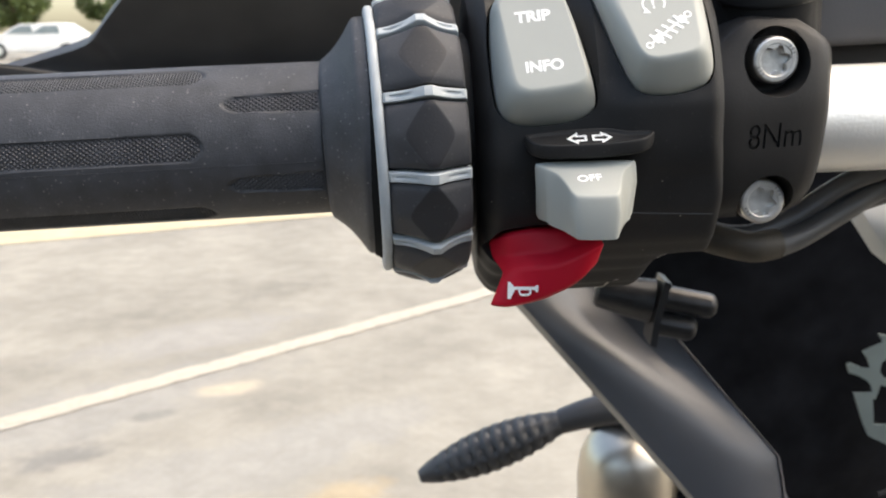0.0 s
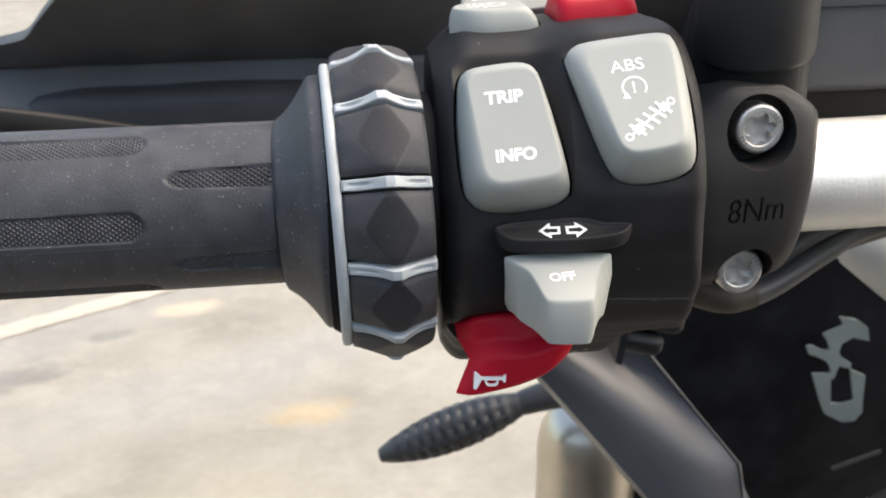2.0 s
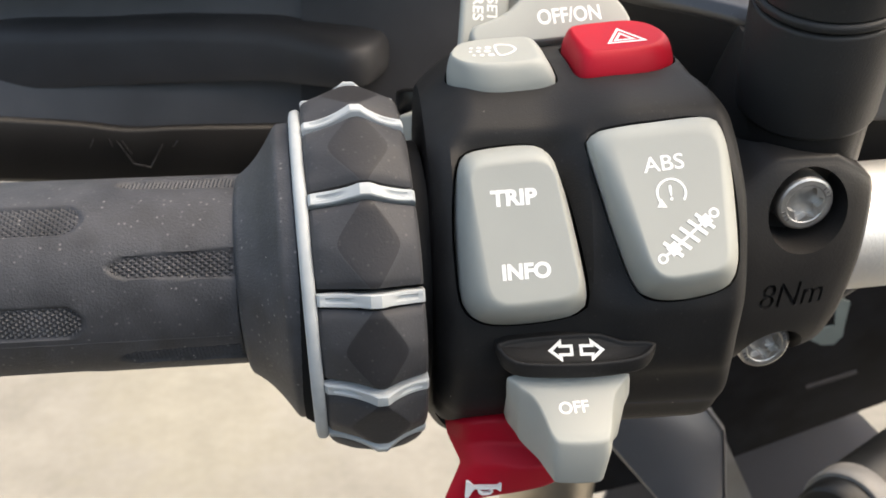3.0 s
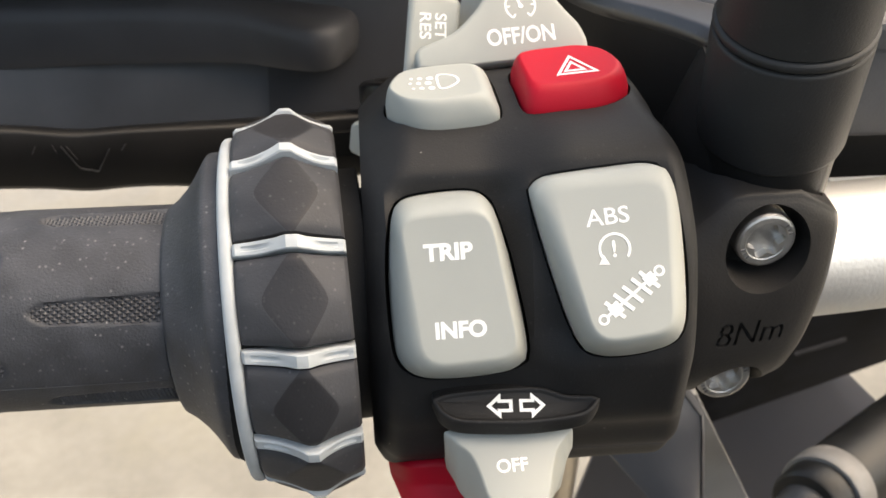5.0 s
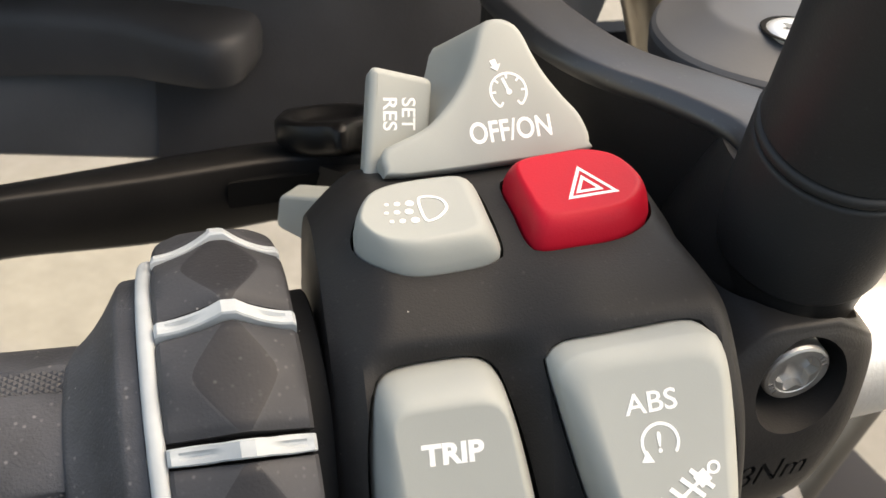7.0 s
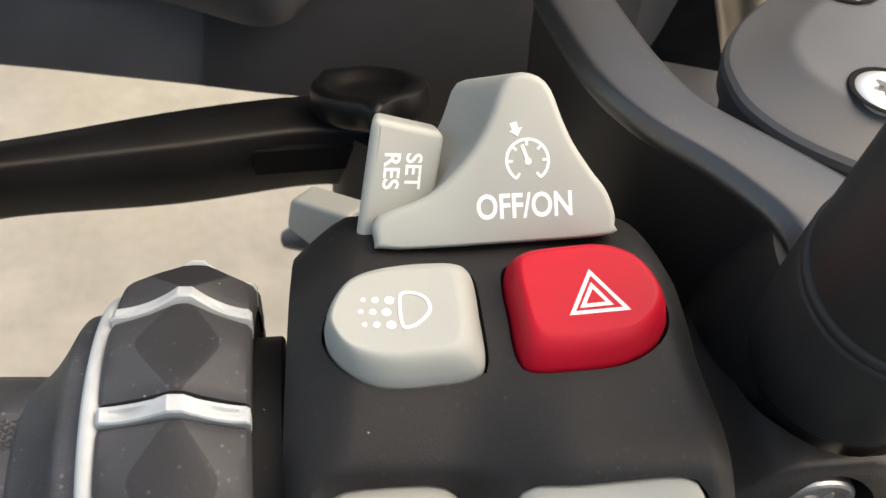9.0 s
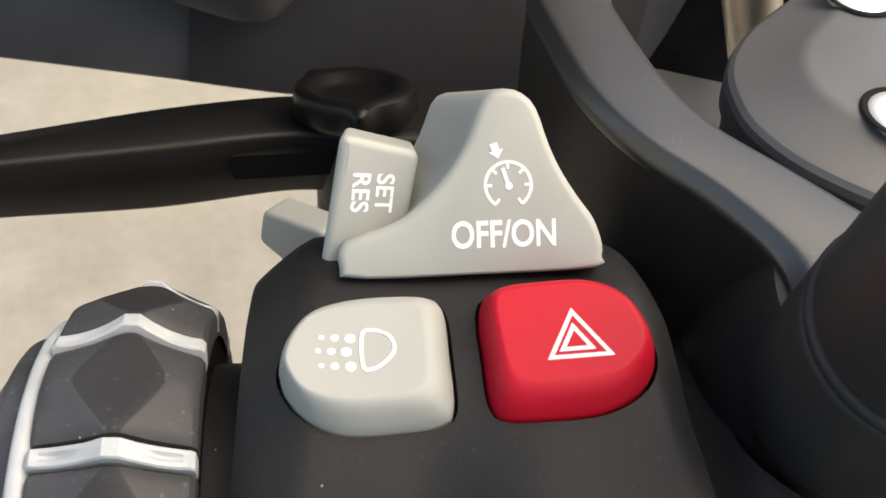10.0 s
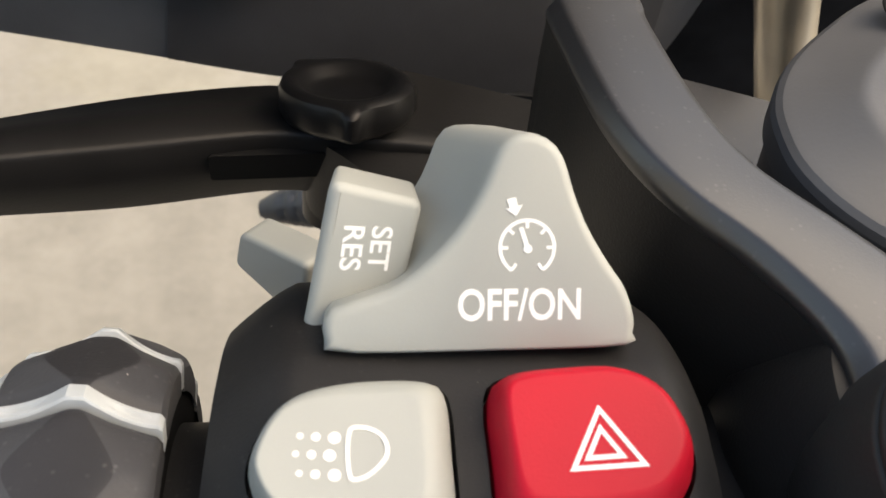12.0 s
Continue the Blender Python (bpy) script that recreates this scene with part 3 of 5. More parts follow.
for k in range(RIBS):
    part("rib", rib_mesh(RIB0 + k * PITCH - 0.3), WHITE_RIM, wheel, "pale grey rib", angle=28)
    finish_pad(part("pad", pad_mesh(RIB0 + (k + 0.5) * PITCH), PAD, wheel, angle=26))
part("flange_ring", revolve([(-15.7, 22), (-15.7, 28.2), (-15.5, 28.8), (-15.1, 29.15), (-14.3, 29.25), (-13.8, 29.0), (-13.6, 28.6), (-13.6, 26)], (0, WC[0], WC[1]), TILT, (0, -1, 0), 96), WHITE_RIM, wheel, "pale grey flange ring", angle=40)
part("drum", revolve([(-17.2, 14), (-17.2, 25.5), (-13.6, 27.9), (1.8, 28.0), (2.4, 27.2), (2.5, 12)], (0, WC[0], WC[1]), TILT, (0, -1, 0), 72), DARK, wheel)
part("hub_sleeve", revolve([(1, 18.0), (7.5, 18.0), (7.6, 12)], (0, WC[0] + 2, WC[1]), TILT, (0, -1, 0), 60), BLACK, wheel)
part("guide_ring", revolve([(2.0, 17), (2.0, 21.4), (2.3, 21.8), (5.8, 21.8), (6.1, 21.4), (6.1, 17)], (0, WC[0] + 1, WC[1] + 0.3), TILT, (0, -1, 0), 60, False, False), BLACK, wheel)

# ---- switch cluster ----
cluster = thing("switch_cluster", "black motorcycle handlebar switch cluster with grey and red buttons", "switch cluster")
HC = (5.0, 3.0)
R_TABLE = [(-180, 33.5), (-150, 36), (-120, 41.5), (-105, 42.4), (-91, 42.3), (-85, 42.2), (-80, 40.8), (-70, 38.0), (-61, 36.7), (-52, 36.1), (-38, 34.6), (-20, 32.8), (0, 31.2), (20, 30.6), (40, 30.8), (58, 31.4), (75, 31.0), (92, 31.5), (108, 32.3), (125, 32.9), (150, 33.2), (180, 33.5)]


def low_end(deg):
    return (1 - ease(deg, -34, -8)) * ease(deg, -120, -90)


def house_r(u, deg):
    r = keyed(R_TABLE, deg)
    right = ease(u, 24, 38)
    r += right * (3.6 * ease(deg, -35, 5) * (1 - ease(deg, 55, 85)) + 0.8 * ease(deg, 60, 80) * (1 - ease(deg, 120, 150)))
    # scooped bed round the left key, with a ledge above it
    r -= 2.6 * (1 - ease(u, 25, 31)) * ease(u, 9, 13) * ease(deg, -3, 12) * (1 - ease(deg, 49, 57))
    r -= 1.3 * ease(u, 30, 33) * (1 - ease(u, 49, 53)) * ease(deg, 2, 14) * (1 - ease(deg, 49, 57))
    # the underside rises towards the clamp
    r -= 7.5 * ease(u, 41.5, 50.5) * ease(-deg, 58, 80)
    # rounded ends, crisper below
    low = low_end(deg)
    for edge, width, depth, power in ((u - 6.2, 5.0 + 2.2 * ease(deg, 40, 70), 4.6 + 1.2 * ease(deg, 40, 70), 2.3 - 1.0 * ease(deg, 40, 70)), (55.0 - u, 3.2 + 3.2 * ease(deg, 55, 85) - 1.6 * low, 2.6 + 2.0 * ease(deg, 55, 85) - 1.9 * low, 2.0)):
        if edge < width:
            r -= depth * (1 - edge / width) ** power
    return r


def house_point(u, deg, h=0.0):
    a = radians(deg)
    r = house_r(u, deg) + h
    u -= 1.3 * ease(deg, 30, 75) * (1 - ease(deg, 120, 170)) * ease(u, 42, 55)
    u += 0.9 * low_end(deg) * ease(u, 46, 55)
    return mm(u, HC[0] - r * math.cos(a), HC[1] + r * math.sin(a))


def housing_mesh():
    us = [6.2, 6.5, 7, 7.7, 8.5, 9.5, 10.5, 11.5] + [13 + 1.25 * k for k in range(31)] + [51.4, 52.2, 53, 53.8, 54.4, 54.8, 55.0]
    rings = [[house_point(u, -180 + k * 1.25) for k in range(288)] for u in us]
    bm = loft(rings, True, True, True)
    return bm


housing = part("housing", housing_mesh(), BLACK, cluster, angle=45)

# Moulding line in a paler material, which paints the highlight on its edge.
line = [house_point(37 + 18 * k / 12, -36.5 - 3.0 * k / 12, 0.0) for k in range(13)]
bm = loft([[p + mm(0, dy, dz) for dy, dz in ((0.3, -0.12), (-0.06, -0.10), (-0.06, 0.10), (0.3, 0.12))] for p in line])
part("parting_line", bm, PAD, cluster, "thin moulding line with its highlight painted in")

BURR = material("whitened_plastic", (0.42, 0.40, 0.37), 0.7, blotch=0.2, blotch_size=0.001)
for path in (((33.8, -84.5), (35.4, -84), (36.4, -80), (37.6, -77), (38.2, -77)), ((45.8, -66), (46.3, -64.5), (47.2, -62.5))):
    part("burr", tube([house_point(u, d, 0.02) / MM for u, d in path], (0.16, 0.08), 6), BURR, cluster, "whitened torn edge")

TRIP_B = Plane((19, -21, 14.7), (1, -0.09, 0), (0, 0.436, 0.9))
TRIP_F = Plane((19, -26.7, 17.9), (1, -0.09, 0), (0, 0.508, 0.862))
TRIP_BO = smooth_loop([(-9.3, 8), (-9.5, 1), (-8.8, -8), (-7.8, -11.5), (-5.2, -13.5), (-0.6, -13.9), (6, -13.2), (9.7, -12), (11.1, -9), (8.6, 3.2), (6.2, 10.9), (4.7, 13.1), (2.5, 14), (-2, 13.8), (-6.8, 13), (-8.6, 11.6)])
TRIP_FO = rounded([(-8.0, 10.0), (-4.4, -10.9), (9.0, -9.2), (4.6, 11.2)], [2.6, 3.4, 3.0, 3.0])
ABS_B = Plane((42, -24.2, 19.3), (1, -0.03, 0.02), (0, 0.398, 0.917))
ABS_F = Plane((42, -29.6, 20.4), (1, -0.07, 0.055), (0, 0.62, 0.785))
ABS_BO = smooth_loop([(-11.4, 9.7), (-8.6, -1.8), (-5.5, -10.9), (-2.9, -13.2), (2, -13.6), (7.9, -12.4), (10.1, -10), (10.5, -4.8), (9.8, 6), (8.5, 12), (6.3, 14), (0, 13.8), (-8.8, 12.9), (-10.9, 11.7)])
ABS_FO = rounded([(-8.9, 12.9), (-4.2, -8.6), (6.4, -7.4), (6.9, 13.4)], [2.6, 3.2, 2.6, 3.2])
LAMP_B = Plane((18.5, 2, 33.8), (1, 0, 0.05), (0, 1, 0.12))
LAMP_F = Plane((18.5, 2, 37.3), (1, 0, 0.02), (0, 1, 0.08))
LAMP_BO = smooth_loop([(-7.9, 0), (-6.75, 4.45), (-3.6, 7.4), (1.6, 8.75), (7.3, 8.85), (9.0, 7.2), (9.45, 1.5), (9.65, -3.9), (8.6, -5.4), (4.9, -6.1), (-1.4, -6.4), (-5.4, -4.5)])
LAMP_FO = smooth_loop([(-7.0, 0.2), (-5.4, 3.9), (-2.5, 5.3), (2, 5.8), (5.3, 6.0), (6.3, 4.6), (6.7, -2.0), (5.6, -4.0), (1.5, -4.8), (-2, -5.0), (-5, -4), (-6.6, -2)])
HAZ_B = Plane((40.5, 2, 34.5), (1, 0, 0), (0, 1, 0.12))
HAZ_F = Plane((40.5, 3, 38.7), (1, 0, 0.03), (0, 1, 0.13))
HAZ_BO = smooth_loop([(-9.25, 6.0), (-8.4, 9.0), (-4, 10.1), (2.3, 10.5), (6.8, 8.6), (9.1, 4.0), (8.7, 0.3), (6.4, -2.7), (2.4, -4.75), (-3.1, -5.5), (-7.2, -5.4), (-8.6, -3.8), (-9.05, 1.2)])
HAZ_FO = smooth_loop([(-7.9, 5.0), (-6.2, 6.2), (-2, 6.8), (2, 7.0), (5.2, 5.4), (6.7, 2), (6.3, -0.6), (4, -3.2), (0, -4.1), (-4.8, -4.4), (-6.9, -3.6), (-7.6, 0)])


def pocket(plane, outline, grow=0.4, up=9, down=4.5):
    loop = polar(outline, 64)
    loop = inset(loop, -grow)
    bm = loft([[plane.at(p.x, p.y, h) * MM for p in loop] for h in (-down, up)])
    bmesh.ops.recalc_face_normals(bm, faces=bm.faces)
    me = bpy.data.meshes.new("pocket")
    bm.to_mesh(me)
    bm.free()
    ob = new("pocket", me)
    ob.matrix_world = BAR
    return ob


HORN_B = Plane((0, -20, 0), (1, 0, 0), (0, 0, 1))
HORN_BO = rounded([(7.1, -31.0), (7.1, -24.5), (10.6, -20.4), (18, -19.6), (30.4, -19.8), (31.6, -23), (28, -29), (18, -32)], 1.0)
cut(housing, [pocket(HORN_B, HORN_BO, 0.3, 20, 7), pocket(TRIP_B, TRIP_BO), pocket(ABS_B, ABS_BO), pocket(LAMP_B, LAMP_BO), pocket(HAZ_B, HAZ_BO)])
sharpen(housing, 32)

trip = button("rocker_button", TRIP_B, TRIP_BO, TRIP_F, TRIP_FO, GREY, cluster, "grey rocker button lettered TRIP and INFO", dish=0.02)
Mark(TRIP_F).text("TRIP", -4.6, 4.0, 7.0, 2.5, 4, 0.04).text("INFO", -2.9, -7.0, 7.3, 2.5, 4, 0.04).done("lettering", PRINT, trip, "white lettering")
absb = button("rocker_button", ABS_B, ABS_BO, ABS_F, ABS_FO, GREY, cluster, "grey rocker button with ABS and suspension symbols", dish=0.02)


def shock(mark, a, b):
    a, b = Vector(a), Vector(b)
    d = (b - a).normalized()
    s = Vector((-d.y, d.x))
    L = (b - a).length
    mark.arc(a, 0.62, 0.34, n=20).arc(b, 0.62, 0.34, n=20)
    mark.bar(a + d * 0.7, b - d * 0.7, 0.42)
    for t in (0.2, 0.36, 0.52, 0.68, 0.82):
        p = a + d * L * t
        w = 1.7
        mark.bar(p + s * w - d * 0.35, p - s * w + d * 0.35, 0.55)
    p = a + d * L * 0.22
    mark.poly([p + s * 0.85 - d * 0.9, p - s * 0.85 - d * 0.9, p - s * 0.85 + d * 0.8, p + s * 0.85 + d * 0.8])
    p = b - d * L * 0.18
    mark.poly([p + s * 0.8 - d * 0.7, p - s * 0.8 - d * 0.7, p - s * 0.8 + d * 0.9, p + s * 0.8 + d * 0.9])


Mark(ABS_F).text("ABS", -4.6, 7.5, 6.1, 2.4, 4, 0.008).done("lettering", PRINT, absb, "white lettering")
mk = Mark(ABS_F)
mk.arc((-0.9, 4.3), 2.1, 0.36, -35, 225)
mk.poly([(-3.2, 2.2), (-1.7, 2.1), (-2.5, 3.5)])
mk.text("!", -1.2, 3.1, 0.5, 2.4, 2, 0.02)
shock(mk, (-3.1, -5.5), (5.0, 0.9))
mk.done("symbol", PRINT, absb, "white symbols")

lamp = button("push_button", LAMP_B, LAMP_BO, LAMP_F, LAMP_FO, GREY, cluster, "grey push button with a headlamp symbol", dish=0.02)
mk = Mark(LAMP_F)
for row, (dx, y) in enumerate(((0, 1.75), (-0.32, 0.15), (0.03, -1.55))):
    for col, (x, r) in enumerate(((-3.7, 0.27), (-2.4, 0.38), (-0.85, 0.52))):
        mk.disc((x + dx * (1 if col < 2 else 1.2) + row * 0.05, y - col * 0.05), r)
mk.loop(polar(smooth_loop([(0.2, 2.3), (0.1, 0.4), (0.35, -1.7), (0.9, -2.2), (2.2, -1.7), (3.5, -0.3), (3.75, 0.9), (3.2, 2.1), (2.0, 2.75), (0.7, 2.8)]), 40), 0.36)
mk.done("symbol", PRINT, lamp, "white headlamp symbol")

haz = button("push_button", HAZ_B, HAZ_BO, HAZ_F, HAZ_FO, RED, cluster, "red push button with a warning triangle", dish=0.02)
mk = Mark(HAZ_F)
mk.loop([(-3.3, -2.25), (3.6, -1.65), (-0.3, 3.85)], 0.42)
mk.loop([(-2.0, -1.3), (1.75, -0.95), (-0.35, 2.05)], 0.42)
mk.done("symbol", PRINT, haz, "white triangle symbol")

# cruise lever and its thumb paddle
LEV = Plane((31, 13.85, 35.15), (1, 0.045, 0.06), (0, 0.69, 0.72))
LEV_O = smooth_loop([(-14.5, 1.8), (-14.75, 3.1), (-14.2, 4.7), (-12.4, 5.4), (-8.0, 6.9), (-4.4, 9.7), (-1.8, 12.7), (0.1, 16.0), (1.5, 19.4), (3.0, 20.8), (5.2, 20.9), (7.0, 19.9), (8.0, 18.3), (8.9, 15.4), (10.2, 12.2), (12.2, 8.8), (13.9, 6.3), (14.8, 3.5), (14.7, 1.9), (13.8, 0.7), (0, 0.55), (-13.4, 0.7)])


def fin_mesh():
    """A fin with a flat lettered face; its hollow flank runs back and outwards."""
    loop = polar(LEV_O, 110, (3, 4))
    r = 1.15

    def ring(points, depth):
        out = []
        for p in points:
            run = ease(p.y, 5.5, 12) * (1 - ease(p.x, 3.0, 8.0)) * (1 - 0.12 * ease(p.y, 14, 20))
            back = max(0.0, depth - 0.8) / 8.0
            rise = ease(p.y, 17, 20.5) * 0.7 * back
            hollow = 0.7 * math.sin(math.pi * min(1.0, back / 1.4)) * ease(p.y, 5, 9) * (1 - ease(p.y, 13, 19)) * (1 - ease(p.x, 0, 3))
            out.append(LEV.at(p.x - 3.4 * run * back + hollow, p.y + rise - 0.5 * hollow, -depth) * MM)
        return out

    rings = [ring(loop, 13.0), ring(loop, 10.5), ring(loop, 8.0), ring(loop, 6.0), ring(loop, 4.0), ring(loop, 2.4)]
    for k in range(7):
        a = math.pi / 2 * k / 6
        rounder = inset(loop, r * 0.9 * (1 - math.cos(a)))
        rounder = [p.lerp(q, 0.3 + 0.7 * ease(p.y, 0.2, 1.5)) for p, q in zip(loop, rounder)]
        rings.append(ring(rounder, r * (1 - math.sin(a))))
    return loft(rings)


lever = part("cruise_lever", fin_mesh(), GREY, cluster, "grey fin-shaped cruise control slider", angle=60)
mk = Mark(LEV)
mk.text("OFF/ON", -2.2, 3.55, 11.6, 3.05, -0.5, 0.018)
mk.done("lettering", PRINT, lever, "white lettering")
mk = Mark(LEV)
GX, GY = 4.3, 10.35
mk.arc((GX, GY), 2.55, 0.34, -55, 235)
for a in (235, 180, 135, 90, 45, 0, -55):
    c, s = math.cos(radians(a)), math.sin(radians(a))
    mk.bar((GX + 1.8 * c, GY + 1.8 * s), (GX + 2.55 * c, GY + 2.55 * s), 0.3)
mk.bar((GX + 0.05, GY - 0.1), (GX - 0.6, GY + 1.9), 0.42).disc((GX + 0.05, GY - 0.1), 0.42)
mk.poly([(GX - 1.05, GY + 2.95), (GX - 2.05, GY + 3.6), (GX - 1.65, GY + 3.7), (GX - 1.95, GY + 4.5), (GX - 1.1, GY + 4.7), (GX - 0.9, GY + 3.9), (GX - 0.45, GY + 4.0)])
mk.done("symbol", PRINT, lever, "white gauge symbol")
SET = Plane((17.3, 25.9, 45.1), (0.96, 0.12, -0.25), (0.16, 0.5, 0.85))
SET_O = rounded([(-1.1, -0.1), (-0.4, -17), (8.8, -17), (8.3, -0.7)], [1.2, 2.4, 2.4, 1.2])
paddle = slab("thumb_paddle", SET, SET_O, 7.5, GREY, cluster, "grey thumb paddle lettered SET and RES", r=1.0, n=120, back=0.3, skew=1.7)
Mark(SET).text("RES", 0.95, -4.2, 4.5, 2.1, -84, 0.015).text("SET", 3.7, -3.85, 4.5, 2.1, -84, 0.015).done("lettering", PRINT, paddle, "white lettering")
TIP = Plane((3.6, 50.5, 5.6), (0.74, -0.66, 0.0), (0, 0.1, 1))
slab("flash_trigger", TIP, rounded([(-0.4, -3.6), (13, -5), (13, 7), (7, 5.2), (0.3, 3.2)], 1.4), 5, GREY, cluster, "grey tip of the headlamp flash trigger", r=0.8)

# indicator plate and switch
FACE = Plane((28, -30.3, -0.75), (1, -0.055, 0), (0, 0.877, 0.48))
TRAY_O = smooth_loop([(-12.9, 1.3), (-10.4, 2.1), (-7.2, 2.5), (-1.9, 2.8), (3.0, 2.8), (5.4, 2.1), (7.6, 1.35), (12.1, 1.1), (11.4, -0.8), (9.0, -2.2), (2.7, -3.0), (-2.5, -3.05), (-8.6, -2.7), (-11.1, -1.7), (-12.4, -0.1)])
tray = polar(TRAY_O, 110, (0, 0))


def tray_ring(d, h, back=0.0, drop=0.0):
    """The tray's outline drawn in by d and raised by h; its front lip hangs down."""
    return [(FACE.at(p.x, p.y, h) + Vector((0, back, -drop * (1 - ease(q.y, -1.2, 2.2))))) * MM for p, q in zip(inset(tray, d), tray)]


rings = [tray_ring(0.1, -0.4, 9, 2.3), tray_ring(0.1, -0.4, 0.9, 2.3), tray_ring(0.02, -0.4, 0.25, 2.1), tray_ring(0, -0.4, 0, 1.7), tray_ring(0, -0.3), tray_ring(0.1, -0.05), tray_ring(0.3, 0.08), tray_ring(0.5, 0.08), tray_ring(0.7, -0.05), tray_ring(0.85, -0.3), tray_ring(1.0, -0.4)]
rings += [[p.lerp(FACE.at(0, 0, -0.4) * MM, k) for p in rings[-1]] for k in (0.4, 0.8)]
plate = part("indicator_plate", loft(rings), BLACK, cluster, "black raised ledge with two arrows", angle=60)
for side in (-1, 1):
    x0 = side * 0.5
    out = [(x0, -0.95), (x0 + side * 1.75, -0.95), (x0 + side * 1.75, -2.0), (x0 + side * 3.95, 0.05), (x0 + side * 1.75, 2.1), (x0 + side * 1.75, 1.05), (x0, 1.05)]
    out = [(x - 0.36, y - 0.12) for x, y in out]
    if side < 0:
        out = out[::-1]
    Mark(FACE, -0.36).loop(out, 0.52).done("arrow", PRINT, plate, "white outlined arrow")


def off_knob():
    """A wedge knob: sloped top with hollow sides, cheeks below, short blunt front."""
    top = [(18.2, -29.6), (35.2, -30.2), (35.3, -31.6), (33.7, -33.4), (32.6, -36.2), (31.7, -39.2), (30.2, -40.5), (24.2, -40.3), (22.6, -39.2), (21.7, -36.2), (20.5, -33.3), (18.2, -31.2)]
    top = [(x, y, -8.3 + 0.52 * (y + 35.4)) for x, y in top]
    mid = [(18.3, -28.5, -10), (35.6, -29, -10), (35.7, -31.8, -10), (35.0, -33.2, -11), (33.0, -36.4, -12.8), (31.9, -39.4, -14.0), (30.4, -40.7, -14.4), (24.0, -40.5, -14.4), (22.3, -39.4, -13.8), (21.2, -36.0, -12.4), (19.6, -32.9, -11), (18.3, -31.2, -10)]
    low = [(18.6, -24, -16.6), (35.2, -25, -16.4), (35.3, -31.2, -16.8), (34.0, -32.9, -17.4), (32.4, -36.2, -18.3), (31.4, -38.9, -18.9), (30.0, -40.0, -19.2), (24.0, -39.9, -18.9), (22.8, -38.7, -18.6), (21.4, -35.0, -18), (19.4, -31.6, -17.4), (18.6, -29.6, -16.9)]
    rings = []
    for base, s, drop in ((low, 0.9, -0.5), (low, 0.97, -0.35), (low, 1.0, 0.3), (mid, 1.0, 0.0), (top, 1.01, -1.0), (top, 1.0, -0.45), (top, 0.975, -0.1), (top, 0.93, 0)):
        c = sum((Vector(p) for p in base), Vector()) / len(base)
        rings.append([p * MM for p in smooth_loop([c + (Vector(p) - c) * s + Vector((0, 0, drop)) for p in base], 4)])
    return loft(rings)


knob = part("indicator_switch", off_knob(), GREY, cluster, "grey wedge switch lettered OFF", angle=50)
OFF_F = Plane((27.0, -35.4, -8.3), (1, -0.02, 0), (0, 1, 0.52))
Mark(OFF_F, 0.03, 0.05).text("OFF", -2.7, -1.0, 4.7, 2.1, 3, 0.02).done("lettering", PRINT, knob, "white lettering")


def horn():
    """A curled red tab: a hollow flank under the housing and a lip that hangs forward."""
    rows = [
        [(10.5, -12, -22.0), (8.3, -16.4, -23.2), (8.7, -17.6, -26.2), (10.6, -22.0, -28.8), (7.5, -24.6, -34.7), (7.9, -23.4, -35.5), (15, -12, -33)],
        [(12.5, -12, -20.5), (11.6, -21.0, -21.2), (11.8, -21.0, -25.6), (12.7, -24.0, -27.8), (10.6, -25.4, -35.0), (10.9, -24.0, -35.8), (16.5, -12, -34.5)],
        [(16, -12, -19.9), (16, -21.8, -20.4), (16.1, -22.0, -25.0), (16.4, -25.6, -27.1), (15.8, -25.2, -34.4), (15.9, -23.8, -35.2), (18.5, -12, -34.5)],
        [(21, -12, -19.8), (21, -22.3, -20.4), (20.9, -23.4, -24.8), (20.8, -27.4, -26.7), (20.2, -26.6, -32.6), (20.2, -25.2, -33.6), (20, -12, -35)],
        [(26, -12, -19.8), (26, -23.0, -20.4), (26.1, -26.0, -22.8), (26.3, -30.2, -24.1), (25.3, -28.5, -29.6), (25.1, -27.0, -30.7), (24, -12, -34)],
        [(30, -12, -19.8), (29.6, -24.0, -20.6), (29.8, -28.0, -21.4), (30.0, -30.4, -22.3), (29.0, -28.8, -26.0), (28.6, -27.2, -27.4), (28, -12, -30)],
    ]
    fine = []
    for r in rows:
        fine.append([Vector(p) for p in r])
    dense = []
    for i in range(len(fine) - 1):
        a, b, c, d = fine[max(i - 1, 0)], fine[i], fine[i + 1], fine[min(i + 2, len(fine) - 1)]
        for k in range(5):
            t = k / 5
            dense.append([0.5 * ((2 * q) + (r - p) * t + (2 * p - 5 * q + 4 * r - s) * t * t + (3 * q - p - 3 * r + s) * t ** 3) for p, q, r, s in zip(a, b, c, d)])
    dense.append(fine[-1])
    rings = []
    for ring in dense:
        pts = []
        for j in range(len(ring)):
            a, p, b = ring[j - 1], ring[j], ring[(j + 1) % len(ring)]
            k = 0.16
            pts += [(p + (a - p) * k) * MM, (p + ((a + b) * 0.5 - p) * 0.06) * MM, (p + (b - p) * k) * MM]
        rings.append(pts)
    # the near end is hollowed
    heart = Vector((14, -17, -29)) * MM
    rings.insert(0, [heart.lerp(p, 0.35) for p in rings[0]])
    return loft(rings)


